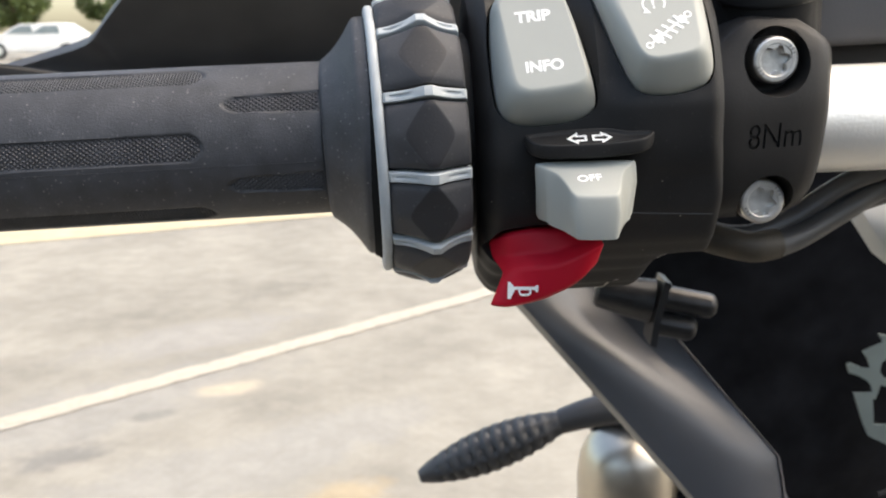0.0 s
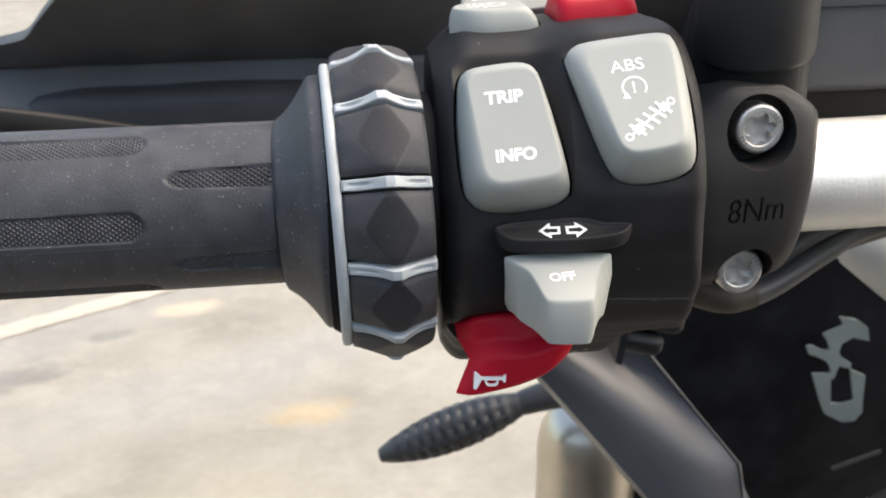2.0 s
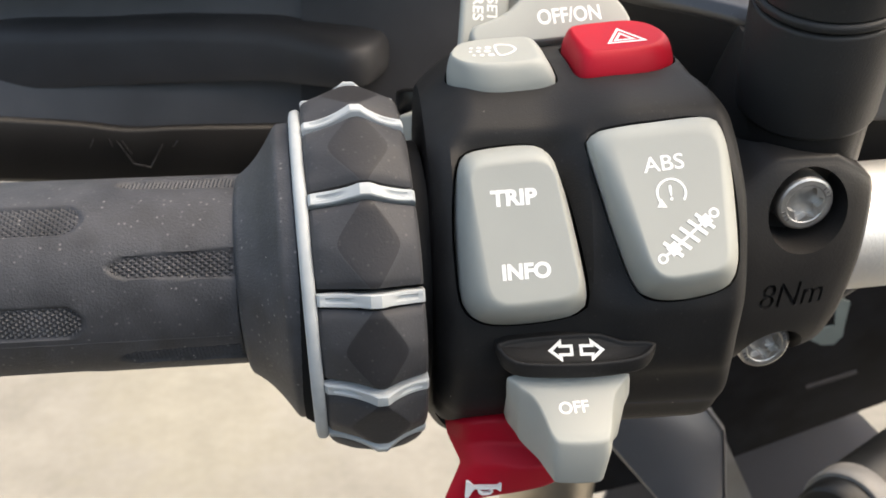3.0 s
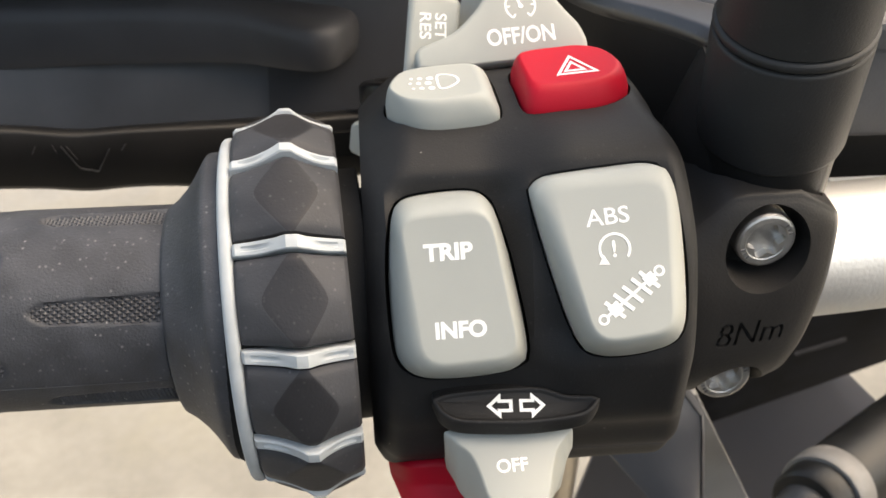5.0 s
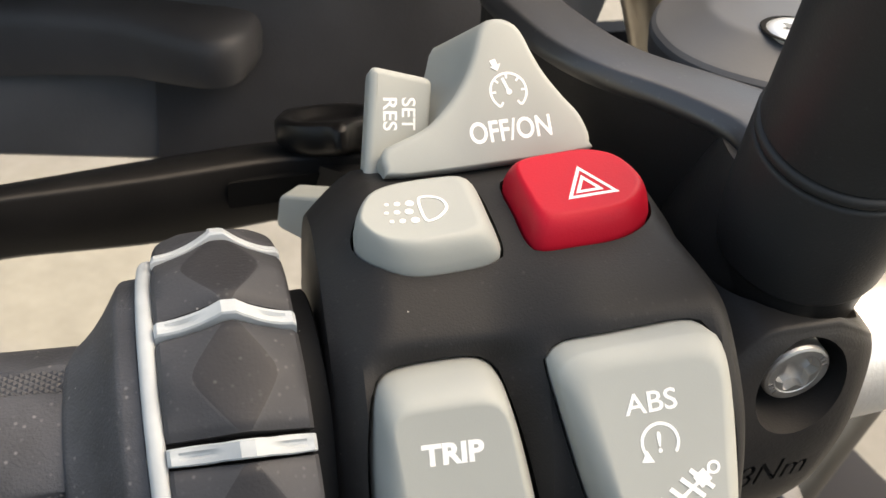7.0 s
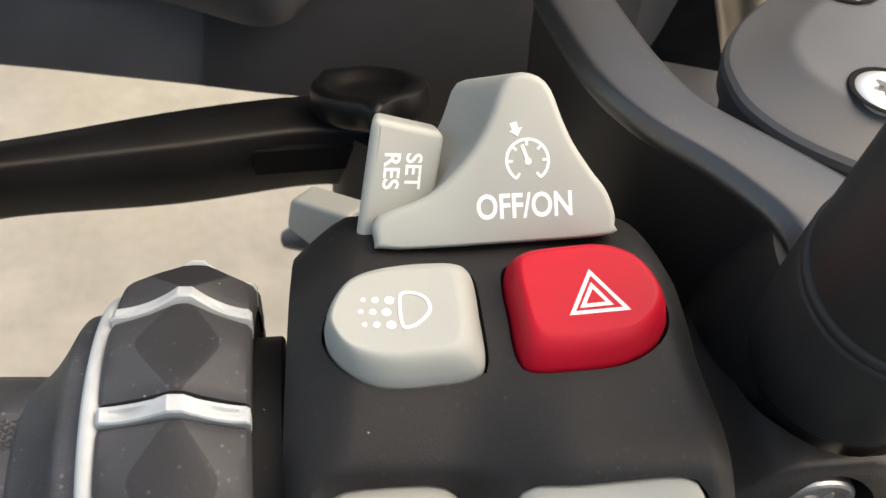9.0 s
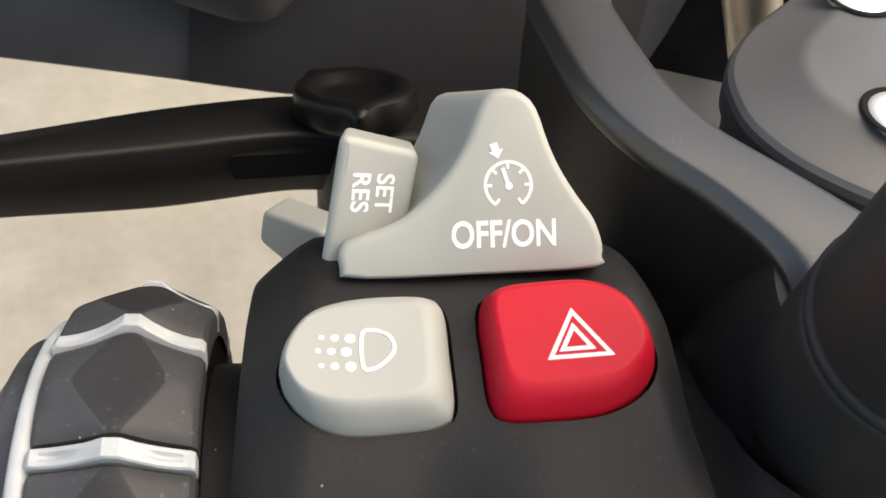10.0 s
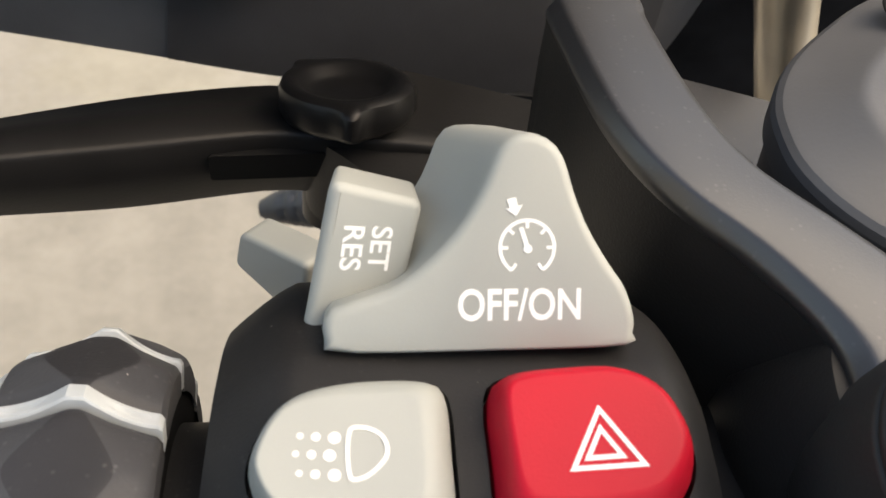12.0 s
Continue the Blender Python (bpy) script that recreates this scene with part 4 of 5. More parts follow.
tab = part("horn_button", horn(), RED, cluster, "red curled horn button", angle=85)
HORN_F = Plane((14.0, -25.75, -31.9), (1, -0.02, -0.06), (0, 0.03, 1))
mk = Mark(HORN_F, 0.25, 0.35)
mk.poly([(-3.0, 1.7), (-2.55, 1.7), (-1.6, 0.75), (2.5, 0.75), (2.9, 1.15), (3.2, 1.15), (3.2, -0.25), (2.9, -0.25), (2.4, 0.25), (-1.5, 0.25), (-2.45, -1.7), (-3.0, -1.7)])
mk.loop([(-0.9, -0.15), (-0.6, -0.8), (0.0, -1.1), (1.3, -1.0), (1.8, -0.5), (1.8, 0.1), (1.45, 0.5), (-0.6, 0.5)], 0.34)
mk.done("symbol", PRINT, tab, "white horn symbol")

# ---- bar clamp ----
clamp = thing("bar_clamp", "black cast handlebar clamp with two steel bolts", "clamp")


def clamp_mesh():
    """A cast block round the bar: front profile up the side, drawn along the bar."""
    prof = [(-5.6, 20.6), (-7.8, 19.2), (-9.3, 16), (-10.7, 10), (-12.0, 2), (-11.6, -6), (-10.4, -13), (-8.0, -18.5), (-4.5, -22), (2, -24), (18, -22), (26, -8), (26, 10), (18, 21), (6, 21.4)]
    rings = []
    for u, s, lean in ((56, 0.92, 0), (58, 0.97, 0), (60, 0.99, 0), (62, 1, 0), (64, 1, 0), (66, 1, 0), (68, 1, 0), (76, 1, 0), (80.5, 0.985, 0), (83.3, 0.95, 0), (84.9, 0.88, 0), (85.4, 0.8, 0)):
        ring = smooth_loop([(8 + (y - 8) * s, z * s) for y, z in prof], 5)
        rings.append([mm(u + (0.10 * (p.y - 10) if u > 70 else 0), p.x + (u - 70) * 0.10, p.y - max(0.0, p.y - 8) * (0.4 * ease(u, 74, 86) + 0.45 * (1 - ease(u, 58, 67)))) for p in ring])
    return loft(rings)


body = part("body", clamp_mesh(), PERCH, clamp, angle=50)


def hole(centre, axis, r, depth, up):
    bm = revolve([(-depth, r * 0.92), (up, r * 1.04)], centre, axis, (1, 0, 0), 40)
    bmesh.ops.recalc_face_normals(bm, faces=bm.faces)
    me = bpy.data.meshes.new("hole")
    bm.to_mesh(me)
    bm.free()
    ob = new("hole", me)
    ob.matrix_world = BAR
    return ob


BOLT_AXIS = Vector((0.03, -1.0, -0.02)).normalized()
B1, B2 = Vector((72.4, -7.8, 11.3)), Vector((70.9, -5.2, -19.8))
S0 = Vector((74.8, 4.0, 30))
SD = Vector((-0.1, -0.29, 1)).normalized()


def socket():
    """The flared seat round the foot of the stem."""
    bm = revolve([(-13.5, 10.5), (-12.6, 11.8), (-11.6, 12.5), (4, 12.9)], S0, SD, (1, 0, 0), 56)
    bmesh.ops.recalc_face_normals(bm, faces=bm.faces)
    me = bpy.data.meshes.new("socket")
    bm.to_mesh(me)
    bm.free()
    ob = new("socket", me)
    ob.matrix_world = BAR
    return ob


cut(body, [socket(), hole(B1 + Vector((-0.6, 0, -0.1)), BOLT_AXIS, 7.7, 5.2, 12), hole(B2, BOLT_AXIS, 6.6, 5.0, 12)])
sharpen(body, 30)


def bolt(at, turn, height=8.0):
    r = 5.1
    star = []
    for k in range(60):
        a = 2 * math.pi * k / 60
        star.append((2.7 + 0.47 * math.cos(6 * a)))
    axis = BOLT_AXIS
    side = Vector((1, 0, 0))
    side = (side - axis * side.dot(axis)).normalized()
    other = axis.cross(side)

    def ring(rad, h, star_on=False):
        out = []
        for k in range(60):
            a = 2 * math.pi * k / 60 + radians(turn)
            rr = rad * (star[k] / 3.17 if star_on else 1)
            out.append((at + axis * h + side * rr * math.cos(a) + other * rr * math.sin(a)) * MM)
        return out

    rings = [ring(r, -height), ring(r, -0.6), ring(r - 0.2, -0.2), ring(r - 0.6, 0), ring(3.6, 0), ring(3.45, -0.1), ring(3.3, -0.1, True), ring(3.25, -1.6, True), ring(0.6, -1.7, True)]
    return loft(rings)


STAMP = material("stamped_steel", (0.3, 0.29, 0.28), 0.5, metal=1.0)
for at, turn in ((B1, 10), (B2, -15)):
    b = part("bolt", bolt(at, turn), STEEL, clamp, "steel bolt with a star socket", angle=25)
    mk = Mark(Plane(at, (1, 0.03, 0), (0, -0.02, 1)), 0.02, 0.1)
    for a in (20, 32, 44, 200, 212, 224):
        c, s = math.cos(radians(a)), math.sin(radians(a))
        mk.bar((3.75 * c, 3.75 * s), (4.45 * c, 4.45 * s), 0.28)
    mk.done("stamping", STAMP, b)
NM = Plane((71.4, -11.35, -4.6), (1, 0.10, 0.02), (0, -0.14, 0.99))
cut(body, [engraver("8Nm", NM, -6.6, -2.6, 12.2, 5.4, 0.6, 0.05)])
sharpen(body, 30)

# ---- mirror stem ----
stem = thing("mirror_stem", "black mirror stem with a grooved collar", "mirror stem")
part("sleeve", revolve([(-4.9, 11.0), (-4.6, 11.7), (-4.2, 12.1), (-3.5, 12.25), (15.3, 12.3), (15.7, 12.2), (15.95, 12.0), (16.05, 11.6), (16.1, 10.2)], S0, SD, (1, 0, 0), 64), STEMB, stem, angle=60)
part("neck", revolve([(-24, 11.3), (-4.6, 11.4)], S0, SD, (1, 0, 0), 56), PERCH, stem, angle=35)
BOSS_O = smooth_loop([(75.4, -5.6), (69.4, -3.8), (65.4, 0.4), (62.4, 5), (60.9, 10), (60.6, 15), (62, 21), (66, 27), (76, 26), (84, 18), (86.2, 8), (84, -1.4), (80.4, -4.6)], 5)
part("boss", loft([[mm(73 + (p.x - 73) * k - 0.1 * (z - 24) + 0.30 * max(0, z - 20) * (1 - ease(p.x, 62, 72)), 8 + (p.y - 8) * k - 0.29 * (z - 24), z) for p in BOSS_O] for z, k in ((10, 1.0), (20, 1.0), (24, 1.0), (28, 1.0), (35, 0.99), (36.6, 0.97))]), PERCH, stem, "black cast foot", angle=50)
# The shade between sleeve and collar is put into this ring's colour.
part("groove", revolve([(15.8, 11.3), (16.9, 11.3)], S0, SD, (1, 0, 0), 64), DARK, stem)
part("collar", revolve([(16.45, 10.8), (16.5, 11.9), (16.7, 12.2), (17.0, 12.3), (17.6, 12.3), (17.9, 12.15), (18.1, 11.8), (18.2, 11.6)], S0, SD, (1, 0, 0), 64), STEMB, stem, angle=60)
part("upper_sleeve", revolve([(18.3, 11.6), (18.6, 11.9), (60, 11.6), (61, 8)], S0, SD, (1, 0, 0), 64), STEMB, stem, angle=35)

# ---- perch arm, lever, reservoir ----
ARM_L = [(42.3, 67), (42.6, 65), (43.2, 61.3), (46.6, 45.9), (51.6, 35.4), (59.3, 26.6), (63.9, 19.8), (65.8, 15.6), (66.2, 12), (65.9, 7)]
ARM_R = [(54.6, 68.5), (54.8, 66.5), (55.0, 63), (58.4, 48.4), (62.6, 38.9), (70.6, 30.3), (76.3, 24.4), (81.5, 18.8), (84.5, 13.5), (86, 7)]
perch = thing("lever_perch", "black cast lever perch with a curved arm", "lever perch")


def along(rows):
    """A skin through cross-sections, eased between them."""
    dense = []
    for i in range(len(rows) - 1):
        a, b, c, d = rows[max(i - 1, 0)], rows[i], rows[i + 1], rows[min(i + 2, len(rows) - 1)]
        for k in range(6):
            t = k / 6
            dense.append([0.5 * ((2 * q) + (r - p) * t + (2 * p - 5 * q + 4 * r - s) * t * t + (3 * q - p - 3 * r + s) * t ** 3) for p, q, r, s in zip(a, b, c, d)])
    dense.append(rows[-1])
    return loft(dense)


def arm_rows(section):
    """section: share across from the inner to the outer edge, sideways offset and height."""
    rows = []
    for (lu, ly), (ru, ry) in zip(ARM_L, ARM_R):
        l, r = Vector((lu, ly, 39.5)), Vector((ru, ry, 39.5))
        rows.append([(l.lerp(r, s) + Vector((du, 0, dz))) * MM for s, du, dz in section])
    return rows


part("arm", along(arm_rows(((0, 0.8, -4.4), (0, 0.0, -3.2), (0.0, 0, -2.2), (0.012, 0, -1.8), (0.025, 0, -1.55), (0.08, 0, -0.45), (0.095, 0, -0.25), (0.12, 0, -0.1), (0.16, 0, 0.02), (0.5, 0, 0.15), (0.88, 0, 0.05), (0.95, 0, -0.1), (0.985, 0, -0.5), (1, 0, -1.1), (1, -0.1, -2.6), (1, -0.8, -3.4)))), ARM, perch, "satin curved arm", angle=60)
part("web", along(arm_rows(((0, 2.5, -36), (0, 0.5, -10), (0, 0.25, -3.45), (1, -0.9, -3.45), (1, -1.5, -10), (1, -4, -36)))), PERCH, perch, angle=50)
part("base_block", loft([[mm(p.x, p.y, z) for p in rounded([(10, 90), (58, 52), (64, 100), (14, 112)], 6)] for z in (-30, -10, -8)]), LEVER, perch, angle=40)


DIAL = material("black_dial_plastic", (0.006, 0.006, 0.0065), 0.35, grain=0.2, blotch=0.2, spec=0.25)


def dial_mesh():
    c, ax = Vector((17.8, 93.5, -2.6)), Vector((-0.05, 0.33, 1)).normalized()
    side = Vector((1, 0, 0))
    side = (side - ax * side.dot(ax)).normalized()
    other = ax.cross(side)
    rings = []
    for h, r, lug in ((-5.4, 6.0, 0), (-4.6, 8.4, 0), (-3.8, 9.6, 0.3), (-3.0, 10.8, 0.9), (-2.0, 11.3, 1.2), (1.6, 11.3, 1.2), (2.5, 11.0, 1), (3.1, 10.2, 0.5), (3.2, 9.2, 0.1), (2.8, 8.0, 0), (1.4, 6.8, 0), (0.8, 5.4, 0), (0.6, 2, 0)):
        ring = []
        for k in range(96):
            a = 2 * math.pi * k / 96
            bump = max(0.0, math.cos(2.5 * a + 0.6)) ** 8 * 2.2 * lug
            ring.append((c + ax * h + (side * math.cos(a) + other * math.sin(a)) * (r + bump) * 1.04) * MM)
        rings.append(ring)
    return loft(rings)


part("pivot_boss", revolve([(-24, 10), (-3, 10), (-1, 9.6), (0, 8.4), (0.4, 4)], (19.5, 101, -9.0), (-0.05, 0.33, 1), (1, 0, 0), 40), LEVER, perch, angle=40)
part("bracket", loft([[mm(p.x, p.y, z) for p in rounded([(64, 84), (86, 77.8), (86, 55), (62, 54)], 3)] for z in (4, 14.8, 15.6, 16)]), ARM, perch, angle=40)
part("adjuster_dial", dial_mesh(), DIAL, perch, "black lugged adjuster dial", angle=35)

clutch = thing("clutch_lever", "black metal clutch lever with scuffed edge", "lever")


BLADE = [(-130, 30, 23, 7), (-100, 41, 17, 8), (-69, 54, 9.0, 12), (-57, 59.3, 5.0, 13.7), (-45, 64.5, 3.0, 15.5), (-20, 76, -2, 24), (3, 85, -5, 25), (14, 86, -5.2, 22), (24, 86, -5.5, 18), (42, 87, -7, 14)]


def blade_front(u, down):
    """A place on the blade's front face, so far below its ridge."""
    for (a, ya, za, wa), (b, yb, zb, wb) in zip(BLADE, BLADE[1:]):
        if u <= b:
            t = (u - a) / (b - a)
            break
    return Vector((u, ya + (yb - ya) * t - 0.3 + 0.235 * (down - 1.2), za + (zb - za) * t - down))


def blade_mesh():
    """Blade along the bar: top, ridge, front face, underside and back."""
    rows = []
    for u, y, z, w in BLADE:
        h = 20 - 2.6 * (1 - ease(u, -50, -22))
        row = [(u, y + w + 1, z - 0.5 * w - 3), (u, y + w, z - 0.42 * w), (u, y + w * 0.5, z - 0.16 * w), (u, y + 0.9, z), (u, y - 0.3, z - 1.2), (u, y + 2, z - 0.53 * h), (u, y + 4.2, z - h + 1.6), (u, y + 5.6, z - h), (u, y + 12, z - h + 1), (u, y + 14, z - 0.67 * h)]
        rows.append([mm(*p) for p in row])
    dense = []
    for i in range(len(rows) - 1):
        a, b, c, d = rows[max(i - 1, 0)], rows[i], rows[i + 1], rows[min(i + 2, len(rows) - 1)]
        for k in range(6):
            t = k / 6
            dense.append([0.5 * ((2 * q) + (r - p) * t + (2 * p - 5 * q + 4 * r - s) * t * t + (3 * q - p - 3 * r + s) * t ** 3) for p, q, r, s in zip(a, b, c, d)])
    dense.append(rows[-1])
    return loft(dense)


part("blade", blade_mesh(), LEVER, clutch, angle=85)
# No hollow is cut: a dark block paints the slot's shade on the blade.
slot_o = [(p.x, p.y) for p in rounded([(-5, 4.5), (-5, 12), (15, 12), (15, 4.5)], 1)]
part("slot", loft([[(blade_front(u, d) + Vector((0, off, 0))) * MM for u, d in slot_o] for off in (-0.35, 3)]), DARK, clutch)
mk = Mark(Plane(blade_front(-53, 6.5) + Vector((0, -0.2, 0)), (1, 0.45, -0.24), (0, -0.23, 1)), 0.02, 0.1)
for a, b, w in (((-6, 2.2), (-2.6, -2.4), 0.3), ((-2.6, -2.4), (0.6, -3.2), 0.5), ((0.6, -3.0), (2.0, 1.6), 0.3), ((-10, 2.4), (-10.4, 0.8), 0.25), ((4.6, 2.5), (4.0, 1.2), 0.25), ((-5.2, 2.3), (-3.2, -0.4), 0.2), ((-7.4, 2.6), (-6.6, 1.0), 0.2)):
    mk.bar(Vector(a) * 1.3, Vector(b) * 1.3, w * 0.8)
SCUFF = material("bared_metal", (0.042, 0.042, 0.044), 0.6, blotch=0.5, blotch_size=0.002)
mk.done("scuff_marks", SCUFF, clutch, "pale scuffs in the black coating")

reservoir = thing("fluid_reservoir", "black clutch fluid reservoir with a screwed lid", "reservoir")
RES_O = smooth_loop([(68.0, 46), (69.0, 52.5), (73, 60), (80, 67.8), (88, 75), (98, 80.5), (130, 82), (158, 76), (168, 60), (166, 36), (150, 24), (125, 20.5), (97, 20.5), (84, 24.5), (74, 31.5), (69, 39)])
res_c = (110, 50)
loop = polar(RES_O, 120, res_c)
lid = [[mm(p.x, p.y, z) for p in inset(loop, d)] for z, d in ((33.0, 0.4), (36.6, 0.0), (37.6, 0.25), (38.3, 0.9), (38.6, 1.5), (38.75, 1.9), (41.7, 8.0), (42.0, 8.5), (42.25, 9.2), (42.4, 10.0))]
lid += [[p.lerp(mm(*res_c, 42.45), k) for p in lid[-1]] for k in (0.3, 0.6, 0.9)]
part("lid", loft(lid), SATIN, reservoir, "satin black lid", angle=14)
part("cup", loft([[mm(p.x, p.y, z) for p in inset(loop, d)] for z, d in ((13, 6.0), (13.6, 4.8), (15, 4.0), (20, 3.0), (30.5, 1.6), (33.2, 1.3))]), GUARD, reservoir, angle=40)
part("mount", loft([[mm(p.x, p.y, z) for p in inset(loop, 13)] for z in (0, 13.4)]), LEVER, reservoir, angle=40)


def screw(u, y):
    c = Vector((u, y, 42.6))
    rings = []
    for h, r, slot in ((-1, 4.7, 0), (0.15, 4.7, 0), (0.5, 4.2, 0), (0.55, 3.0, 0), (0.55, 2.5, 1), (-0.9, 2.2, 1)):
        ring = []
        for k in range(48):
            a = 2 * math.pi * k / 48
            rr = r * (0.8 + 0.2 * math.cos(6 * a)) if slot else r
            ring.append((c + Vector((rr * math.cos(a), rr * math.sin(a), h))) * MM)
        rings.append(ring)
    return loft(rings)


for u, y in ((91.1, 65.4), (87.0, 37.2), (150, 36), (150, 66)):
    one = part("screw", screw(u, y), SILVER, reservoir, "bright star-socket screw", angle=35)
    # Dark raised ring that paints the shade of a recess round the screw.
    part("recess_shade", revolve([(0, 4.7), (0.12, 4.9), (0.14, 5.5), (0, 5.7)], (u, y, 42.72), (0, 0, 1), (1, 0, 0), 40, False, False), DARK, one)

# ---- hand guard ----
# The guard plastic again, darkened for the stretches that lie in shade.
GUARD_SHADE = material("shaded_guard_plastic", (0.046, 0.046, 0.049), 0.46, grain=0.3, blotch=0.2, blotch_size=0.03, spec=0.28)
guard = thing("hand_guard", "black plastic hand guard shell", "hand guard", Matrix())


# along the guard: low edge, crease and upper edge, each ahead and up
GUARD_KEYS = [(-0.24, 0.300, 1.085, 0.330, 1.104, 0.345, 1.110), (-0.185, 0.334, 1.081, 0.362, 1.112, 0.374, 1.116), (-0.165, 0.341, 1.079, 0.368, 1.1145, 0.368, 1.1195), (-0.149, 0.345, 1.077, 0.3698, 1.1155, 0.3624, 1.1233), (-0.135, 0.3485, 1.0758, 0.3698, 1.116, 0.352, 1.1262), (-0.125, 0.3503, 1.0746, 0.3698, 1.1165, 0.3415, 1.1292), (-0.119, 0.3513, 1.074, 0.3698, 1.1168, 0.340, 1.1358), (-0.10, 0.354, 1.072, 0.3697, 1.1175, 0.321, 1.150), (-0.075, 0.356, 1.071, 0.3696, 1.1186, 0.293, 1.169), (-0.04, 0.358, 1.069, 0.3694, 1.120, 0.270, 1.190), (0.0, 0.360, 1.067, 0.3694, 1.1215, 0.275, 1.20), (0.045, 0.3655, 1.066, 0.374, 1.126, 0.340, 1.225), (0.082, 0.369, 1.075, 0.385, 1.14, 0.429, 1.26), (0.102, 0.372, 1.130, 0.40, 1.17, 0.432, 1.25), (0.16, 0.38, 1.145, 0.41, 1.18, 0.44, 1.24)]


def guard_strip(first, section, keys=GUARD_KEYS):
    """A stretch of the guard's wall: below the crease (first 0) or above it (first 2); share across, and how far ahead and up it is set."""
    rows = []
    for key in keys:
        a, b = Vector(key[1 + first:3 + first]), Vector(key[3 + first:5 + first])
        rows.append([Vector((key[0], *(a.lerp(b, t) + Vector((dy, dz)) * MM))) for t, dy, dz in section])
    return along(rows)


part("lower_shell", guard_strip(0, ((0, 1.5, -0.3), (0.015, 0, 0.2), (0.2, -1.0, 0), (0.5, -0.5, 0), (0.8, 0, 0), (0.985, 0, 0), (1.0, 0.4, 0), (1.0, 6, 0), (0.5, 7, 0), (0.1, 8, 0), (0, 8, 0))), GUARD, guard, angle=50)
part("upper_shell", guard_strip(2, ((0.0, 2.0, -2.0), (0.0, 1.0, -0.4), (0.0, 0.3, 0.25), (0.02, -0.4, 0.4), (0.3, 0.6, 0.6), (0.6, 0.8, 0.8), (0.95, 0.3, 0.2), (0.985, 0.0, 0.2), (1.0, 0.8, 0.8), (1.0, 3.5, 3), (0.6, 5, 4), (0.3, 6, 4.5), (0, 7, 4), (0, 6.5, -2.0))), GUARD, guard, angle=50)

# Added sheet: its dark colour gives the shade in the guard's hollow inner end.
SHADE_KEYS = [(-0.029, 0.3586, 1.0684, 0.3694, 1.1204, 0.2735, 1.197)] + GUARD_KEYS[10:13]
part("shade_sheet", guard_strip(0, ((0.03, 1, 0), (0.03, -1.4, 0), (0.06, -1.8, 0), (0.5, -2.2, 0), (0.92, -1.8, 0), (0.96, -1.4, 0), (0.96, 3, 0), (0.5, 4, 0), (0.03, 4, 0)), SHADE_KEYS), GUARD_SHADE, guard, "dark sheet shading the inner end of the guard", angle=50)


def beam_mesh():
    """A rounded moulding along the guard's inner wall, bending inwards at its end."""
    rows = []
    for x, y, top, low in ((-0.150, 0.366, 1.104, 1.089), (-0.12, 0.358, 1.109, 1.0885), (-0.09, 0.3575, 1.1105, 1.0905), (-0.07, 0.357, 1.112, 1.092), (-0.05, 0.356, 1.1125, 1.0935), (-0.036, 0.354, 1.1125, 1.0945), (-0.028, 0.351, 1.1115, 1.0948), (-0.021, 0.348, 1.111, 1.0952), (-0.014, 0.346, 1.1105, 1.0956), (-0.008, 0.348, 1.110, 1.096), (-0.004, 0.354, 1.109, 1.097), (-0.001, 0.364, 1.107, 1.098)):
        rows.append([Vector((x, yy, z)) for yy, z in ((0.372, low + 0.001), (y + 0.004, low), (y + 0.001, low + 0.001), (y, low + 0.004), (y + 0.0005, top - 0.006), (y + 0.0015, top - 0.0025), (y + 0.004, top - 0.0005), (y + 0.009, top + 0.0003), (0.374, top + 0.0005))])
    return along(rows)


part("moulded_beam", beam_mesh(), GUARD_SHADE, guard, angle=40)

# ---- cables under the bar ----
loom = thing("wiring_loom", "dark sheathed cables below the handlebar", "cable")
part("sheath", tube([(45, 39, -29.5), (65, 28, -33), (78.5, 23.5, -36.5), (90, 27, -36), (106.5, 33.5, -30), (120, 38, -25), (146, 41, -20.5), (202, 59, -18)], (3.5, 3.3), 14), CABLE, loom)
TAPE = material("cloth_tape", (0.045, 0.036, 0.025), 0.6, grain=0.5, blotch=0.3, blotch_size=0.005)
part("tape_wrap", tube([(60.5, 30, -31.5), (69.8, 26, -34.4), (78.5, 23.4, -36.5), (85.5, 25, -36.3)], 4.0, 16), TAPE, loom, "brownish cloth tape")
part("thin_cable", tube([(56, 37, -27), (74, 28, -34), (90, 30, -31.5), (112, 34.5, -21.5), (157, 43.5, -15), (213, 61.5, -15)], 2.8, 12), CABLE, loom)
part("thin_cable", tube([(60, 40, -30), (80, 31, -36), (96, 33, -36), (114, 38, -29), (150, 46, -24), (210, 63, -22)], 2.4, 12), CABLE, loom)

# ---- fairing and what lies below ----
fairing = thing("fairing_panel", "satin grey side fairing panel with a folded edge", "fairing", Matrix())
# left edge, middle, right edge from top to bottom
fold = []
